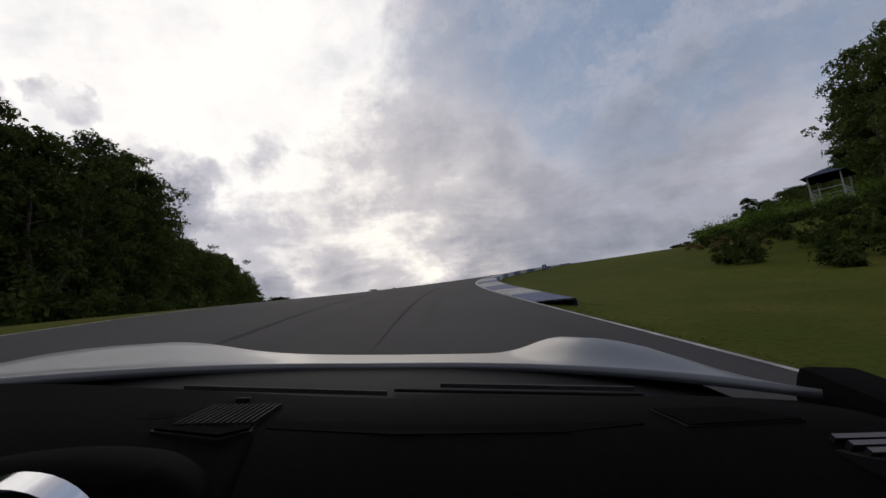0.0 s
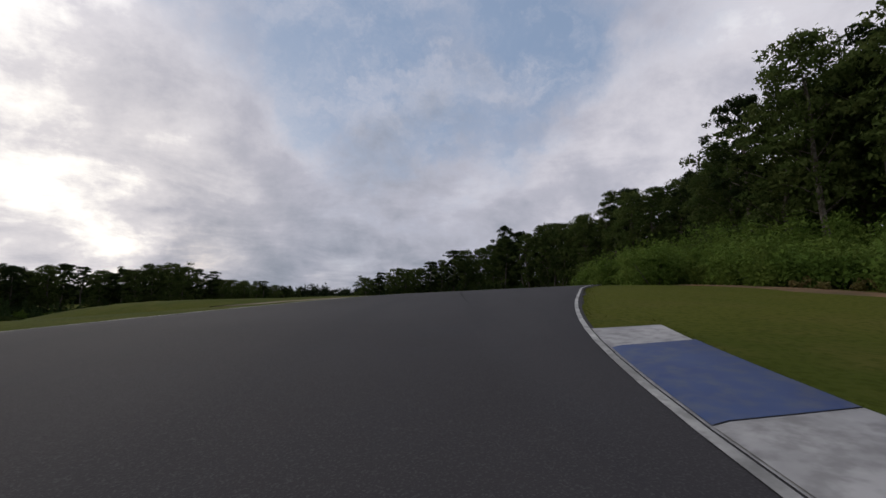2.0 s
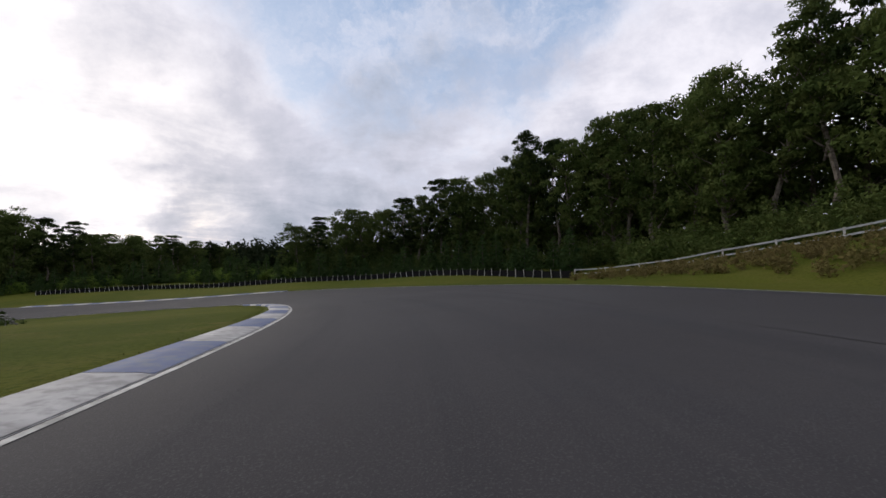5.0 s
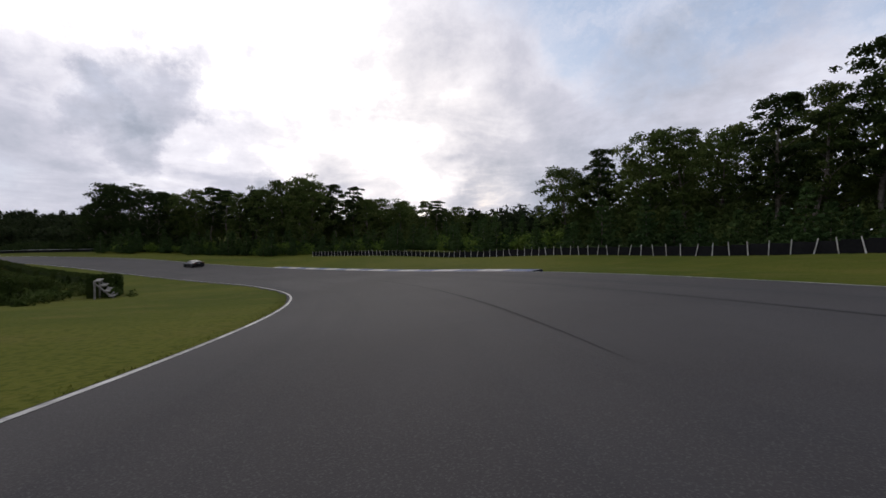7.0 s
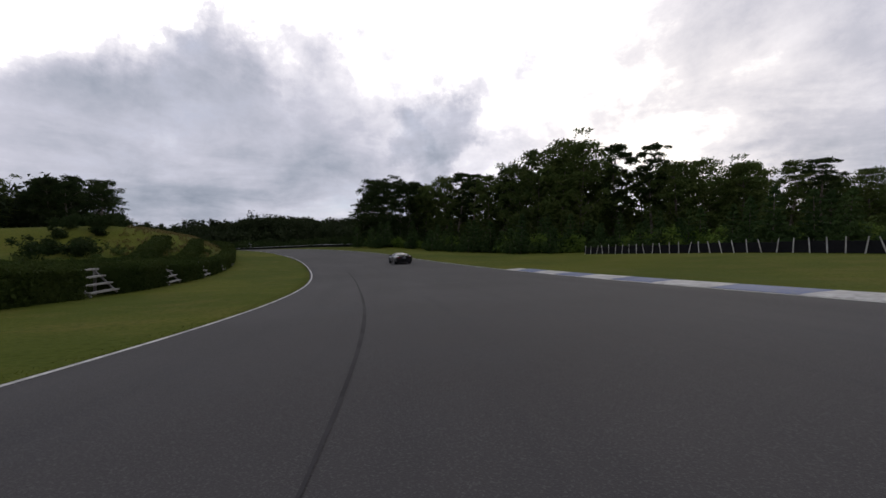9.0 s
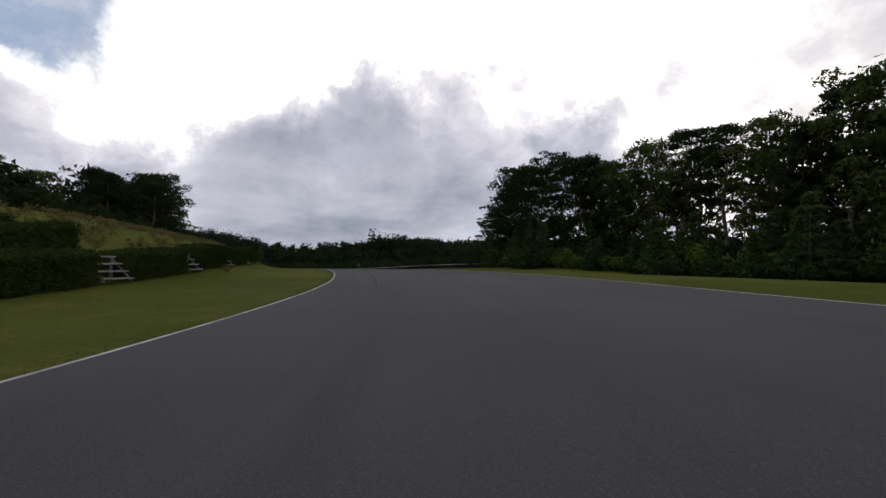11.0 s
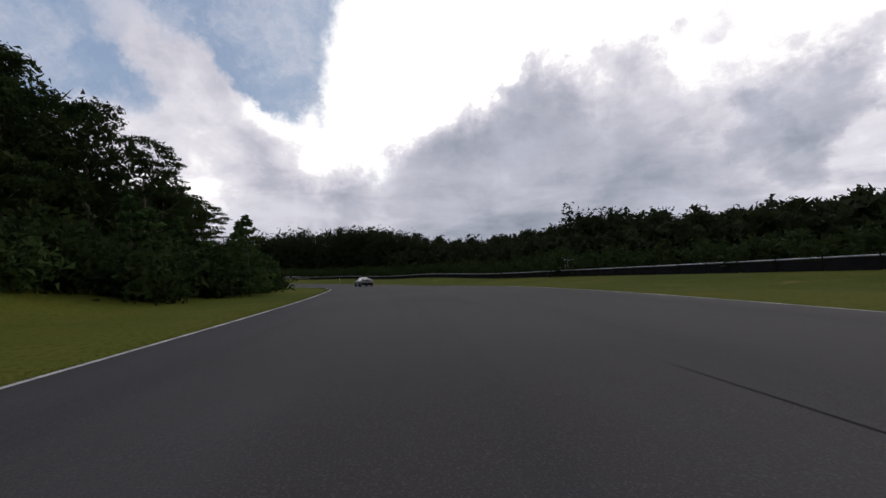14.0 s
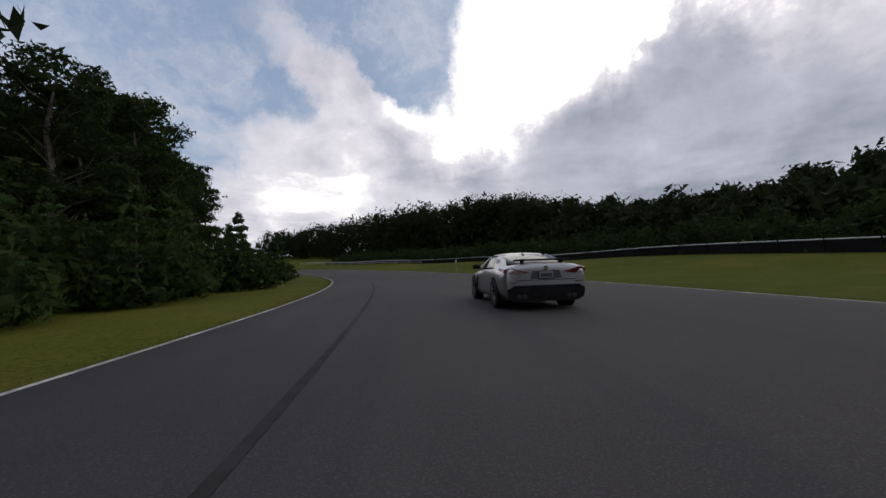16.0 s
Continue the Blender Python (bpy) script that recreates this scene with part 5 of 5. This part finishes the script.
def parked(s, x, y, turn):
    """The pose of a car at a place on the road, lying in its slope."""
    _, along_s, off = heights([x], [y])
    s, d = float(along_s[0]), float(off[0])
    ahead = Vector((-math.sin(radians(turn)), math.cos(radians(turn)), 0))
    a, b = (Vector((*p, 0)) for p in ((x + ahead.x, y + ahead.y), (x - ahead.x, y - ahead.y)))
    za, zb = (road_z(float(q[1][0]), float(q[2][0])) for q in (heights([a.x], [a.y]), heights([b.x], [b.y])))
    side = Vector((ahead.y, -ahead.x, 0))
    r, l = Vector((x, y, 0)) + side, Vector((x, y, 0)) - side
    zr, zl = (road_z(float(q[1][0]), float(q[2][0])) for q in (heights([r.x], [r.y]), heights([l.x], [l.y])))
    return pose(x, y, (za + zb) / 2 + 0.006, math.degrees(math.atan2(za - zb, 2)), -math.degrees(math.atan2(zr - zl, 2)), turn)


coupe("silver two-door sports coupe with black rear wing on the track", SILVER, parked(0, -114.95, 216.92, 103.0))
coupe("small dark sports car far ahead on the track", BLACK_PAINT, parked(0, *beside(A(11.0), -5.2), heading(A(11.0))) @ Matrix.Diagonal((0.94, 0.92, 0.88, 1)))

# ---- the car that is driven, where it sets off: its dashboard, bonnet and front ----
LEATHER = material("black_brown_leather", mottled((0.0042, 0.0034, 0.0035), (0.0056, 0.0046, 0.0047), 5.0, (0.003, 0.0025, 0.0025), 90.0), 0.9, spec=0.03, bump=lambda n, p: (n.noise(p, 420.0, 3), 0.002))
GRILLE = material("black_speaker_mesh", mottled((0.0015, 0.0015, 0.0015), (0.003, 0.003, 0.003), 40.0), 0.9, spec=0.02)
PEARL = material("pale_silver_paint", mottled((0.085, 0.09, 0.10), (0.11, 0.115, 0.125), 2.0), 0.4, 0.2, coat=0.15)
own = tagged(new("driven_car"), "pale silver car with a dark leather dashboard", "car")
own.matrix_basis = pose(-0.212, 0.209, -0.147, 7.52, 5.37, 6.72)
DASH = ((0.20, -0.62), (0.30, -0.37), (0.36, -0.295), (0.42, -0.262), (0.56, -0.225), (0.68, -0.230), (0.79, -0.248), (0.83, -0.30))


def dash_z(y):
    return float(np.interp(y, [p[0] for p in DASH], [p[1] for p in DASH]))


def dash_panel():
    bm = bmesh.new()
    rows = []
    for x in np.linspace(-0.86, 0.82, 29):
        back = 0.02 * (x / 0.8) ** 2
        rows.append([bm.verts.new((x, y + (0.10 * max(0, -x) if y > 0.5 else 0) - back, z + (0.04 * max(0.0, -x - 0.1) if y > 0.7 else 0.0) - 0.05 * max(0, abs(x) - 0.62))) for y, z in DASH])
    for a, b in zip(rows[:-1], rows[1:]):
        for k in range(len(DASH) - 1):
            bm.faces.new((a[k], b[k], b[k + 1], a[k + 1]))
    return bm


dash = part("dashboard", dash_panel(), LEATHER, own, "dark brown leather dashboard with seams")
thick = dash.modifiers.new("thickness", "SOLIDIFY")
thick.thickness = 0.02


def inlay(name, outline, mat, lift=0.004, label="", parent=None):
    """A shaped piece lying on top of the dashboard."""
    bm = strip([(x, y, dash_z(y) + 0.001) for x, y in outline], 0.0)
    bm.free()
    bm = bmesh.new()
    low = [bm.verts.new((x, y, dash_z(y) - 0.004)) for x, y in outline]
    top = [bm.verts.new((x, y, dash_z(y) + lift)) for x, y in outline]
    n = len(low)
    bm.faces.new(top)
    for k in range(n):
        bm.faces.new((low[k], low[(k + 1) % n], top[(k + 1) % n], top[k]))
    bmesh.ops.recalc_face_normals(bm, faces=bm.faces[:])
    return part(name, bm, mat, parent or dash, label, smooth=False)


def swollen(outline, k):
    c = np.mean(outline, axis=0)
    return [tuple(c + (np.array(p) - c) * k) for p in outline]


speaker = [(-0.324, 0.59), (-0.324, 0.628), (-0.294, 0.750), (-0.239, 0.750), (-0.210, 0.654), (-0.199, 0.583), (-0.229, 0.56)]
inlay("speaker_rim", swollen(speaker, 1.06), TRIM, 0.004)
inlay("speaker_grille", speaker, GRILLE, 0.007, "ribbed black speaker grille")
for k in range(13):
    x = -0.305 + k * 0.0085
    inlay("rib", [(x, 0.60), (x + 0.003, 0.60), (x + 0.014, 0.70), (x + 0.011, 0.70)], TRIM, 0.009)
inlay("light_sensor", [(-0.272, 0.728), (-0.250, 0.728), (-0.250, 0.738), (-0.272, 0.738)], TRIM, 0.014)
inlay("defroster_slot", [(-0.192, 0.630), (0.05, 0.592), (0.249, 0.588), (0.372, 0.592), (0.367, 0.580), (0.234, 0.556), (-0.002, 0.560), (-0.18, 0.595)], GRILLE, 0.002)
inlay("defroster_slot", [(-0.657, 0.745), (-0.343, 0.680), (-0.327, 0.656), (-0.356, 0.644), (-0.628, 0.715)], GRILLE, 0.002)
vent = [(0.421, 0.642), (0.567, 0.640), (0.625, 0.577), (0.426, 0.563)]
inlay("vent_rim", swollen(vent, 1.05), TRIM, 0.003)
inlay("vent_mesh", vent, GRILLE, 0.005, "black mesh side speaker")
inlay("seam", [(-0.196, 0.574), (-0.190, 0.574), (-0.175, 0.440), (-0.181, 0.440)], GRILLE, 0.002)
inlay("seam", [(-0.348, 0.632), (-0.346, 0.626), (-0.56, 0.400), (-0.565, 0.406)], GRILLE, 0.002)
cowl = part("instrument_hood", loft([
    (0.395, [(0.145, -0.03), (0.15, 0.0), (0.12, 0.045), (0.0, 0.06)]), (0.46, [(0.14, -0.03), (0.145, 0.0), (0.11, 0.04), (0.0, 0.052)]),
    (0.55, [(0.11, -0.03), (0.11, -0.01), (0.08, 0.012), (0.0, 0.018)])]), LEATHER, dash, "rounded black instrument hood")
cowl.location = (-0.335, 0.0, -0.237)
softened(cowl, 2)
bezel = part("instrument_bezel", rod(0.058, 0.054, (-0.302, 0.360, -0.229), (-0.302, 0.384, -0.224), 32), CHROME, dash, "silver ring round the instruments")
part("instrument_face", rod(0.046, 0.046, (-0.302, 0.350, -0.231), (-0.302, 0.362, -0.228), 32), GRILLE, bezel)
outlet = part("air_vent", rod(0.075, 0.070, (0.665, 0.49, -0.30), (0.665, 0.50, -0.236), 32), TRIM, dash, "round dark air vent with slats")
for k in range(4):
    part("slat", box(0.11, 0.008, 0.012, (0.665, 0.455 + k * 0.022, -0.229), (25, 0, 0)), RIM, outlet)
part("door_top", box(0.14, 0.70, 0.10, (0.92, 0.50, -0.285), (6, 0, -8), bevel=0.03), LEATHER, own)
part("wiper_cowl", box(1.64, 0.50, 0.03, (-0.02, 1.00, -0.305), (0, 0, -2), bevel=0.01), TRIM, own, "black plastic wiper cowl below the windscreen")
for x, turn in ((-0.30, 82), (0.28, 84)):
    arm = part("wiper_arm", box(0.010, 0.58, 0.008, (x, 0.93, -0.282), (0, 0, turn), bevel=0.003), TRIM, own)
    part("blade", box(0.008, 0.46, 0.010, (x + 0.05, 0.95, -0.276), (0, 0, turn)), TYRE, arm)


def bonnet_panel():
    """The bonnet between two swelling wings; its rear edge sweeps back to the pillars."""
    bm = bmesh.new()
    rows = []
    for u in np.linspace(0, 1, 22):
        row = []
        for x in np.linspace(-1.03, 0.86, 49):
            k = abs(x + 0.085) / 0.945
            rear = 1.20 - 0.45 * k ** 2.6
            y = rear + u * (2.15 - rear)
            wing = 0.056 * math.exp(-((x + 0.84) / 0.27) ** 2) + 0.078 * math.exp(-((x - 0.68) / (0.17 if x < 0.68 else 0.22)) ** 2)
            z = -0.277 + 0.047 * k ** 2 - 0.145 * (y - rear) + wing * float(smooth01((y - rear) / 0.45)) - 0.5 * max(0.0, y - 1.62) ** 1.5
            row.append(bm.verts.new((x, y, z - (0.12 * max(0.0, k - 0.94) * 10 * u))))
        rows.append(row)
    for a, b in zip(rows[:-1], rows[1:]):
        for k in range(len(a) - 1):
            bm.faces.new((a[k], a[k + 1], b[k + 1], b[k]))
    return bm


bonnet = part("bonnet", bonnet_panel(), PEARL, own, "pale silver bonnet with raised wings")
bonnet.modifiers.new("thickness", "SOLIDIFY").thickness = 0.02
front = part("front_body", loft([
    (0.80, [(0.80, -0.86), (0.92, -0.76), (0.93, -0.50), (0.88, -0.36), (0.0, -0.35)]), (1.55, [(0.80, -0.86), (0.93, -0.74), (0.94, -0.52), (0.88, -0.38), (0.0, -0.36)]),
    (2.05, [(0.76, -0.86), (0.86, -0.74), (0.86, -0.56), (0.80, -0.46), (0.0, -0.44)]), (2.28, [(0.60, -0.82), (0.66, -0.74), (0.66, -0.62), (0.60, -0.55), (0.0, -0.53)])]), PEARL, own)
front.location.x = -0.02
part("floor_pan", box(1.66, 3.2, 0.06, (-0.02, -0.8, -0.86), bevel=0.02), TRIM, own)
for side in (-1, 1):
    part("sill", box(0.12, 2.4, 0.22, (side * 0.86 - 0.02, -0.35, -0.78), bevel=0.04), PEARL, own)
    for y in (1.42, -1.25):
        hub = wheel(own, side * 0.94 - 0.02, y, 0.335, side)
        hub.location.z = -1.05 + (-0.03 if side < 0 else 0.03)

# Unseen roof, pillars, doors and bulkhead, added to keep skylight off the dashboard.
top = part("roof", loft([
    (-1.55, [(0.50, 0.02), (0.44, 0.045), (0.0, 0.06)]), (-1.0, [(0.60, 0.12), (0.54, 0.16), (0.0, 0.185)]),
    (-0.3, [(0.62, 0.16), (0.56, 0.20), (0.0, 0.225)]), (0.16, [(0.60, 0.135), (0.55, 0.175), (0.0, 0.20)])]), PEARL, own)
for side in (-1, 1):
    part("front_pillar", rod(0.045, 0.04, (side * 0.98, 0.66, -0.28), (side * 0.66, 0.12, 0.16), 8), TRIM, own)
    part("rear_pillar", rod(0.10, 0.07, (side * 0.78, -1.9, -0.20), (side * 0.56, -1.0, 0.13), 8), PEARL, own)
    part("door", box(0.09, 1.5, 0.50, (side * 0.90, -0.25, -0.52), bevel=0.035), PEARL, own)
part("rear_bulkhead", box(1.6, 0.10, 0.66, (0, -1.75, -0.52), bevel=0.03), TRIM, own)
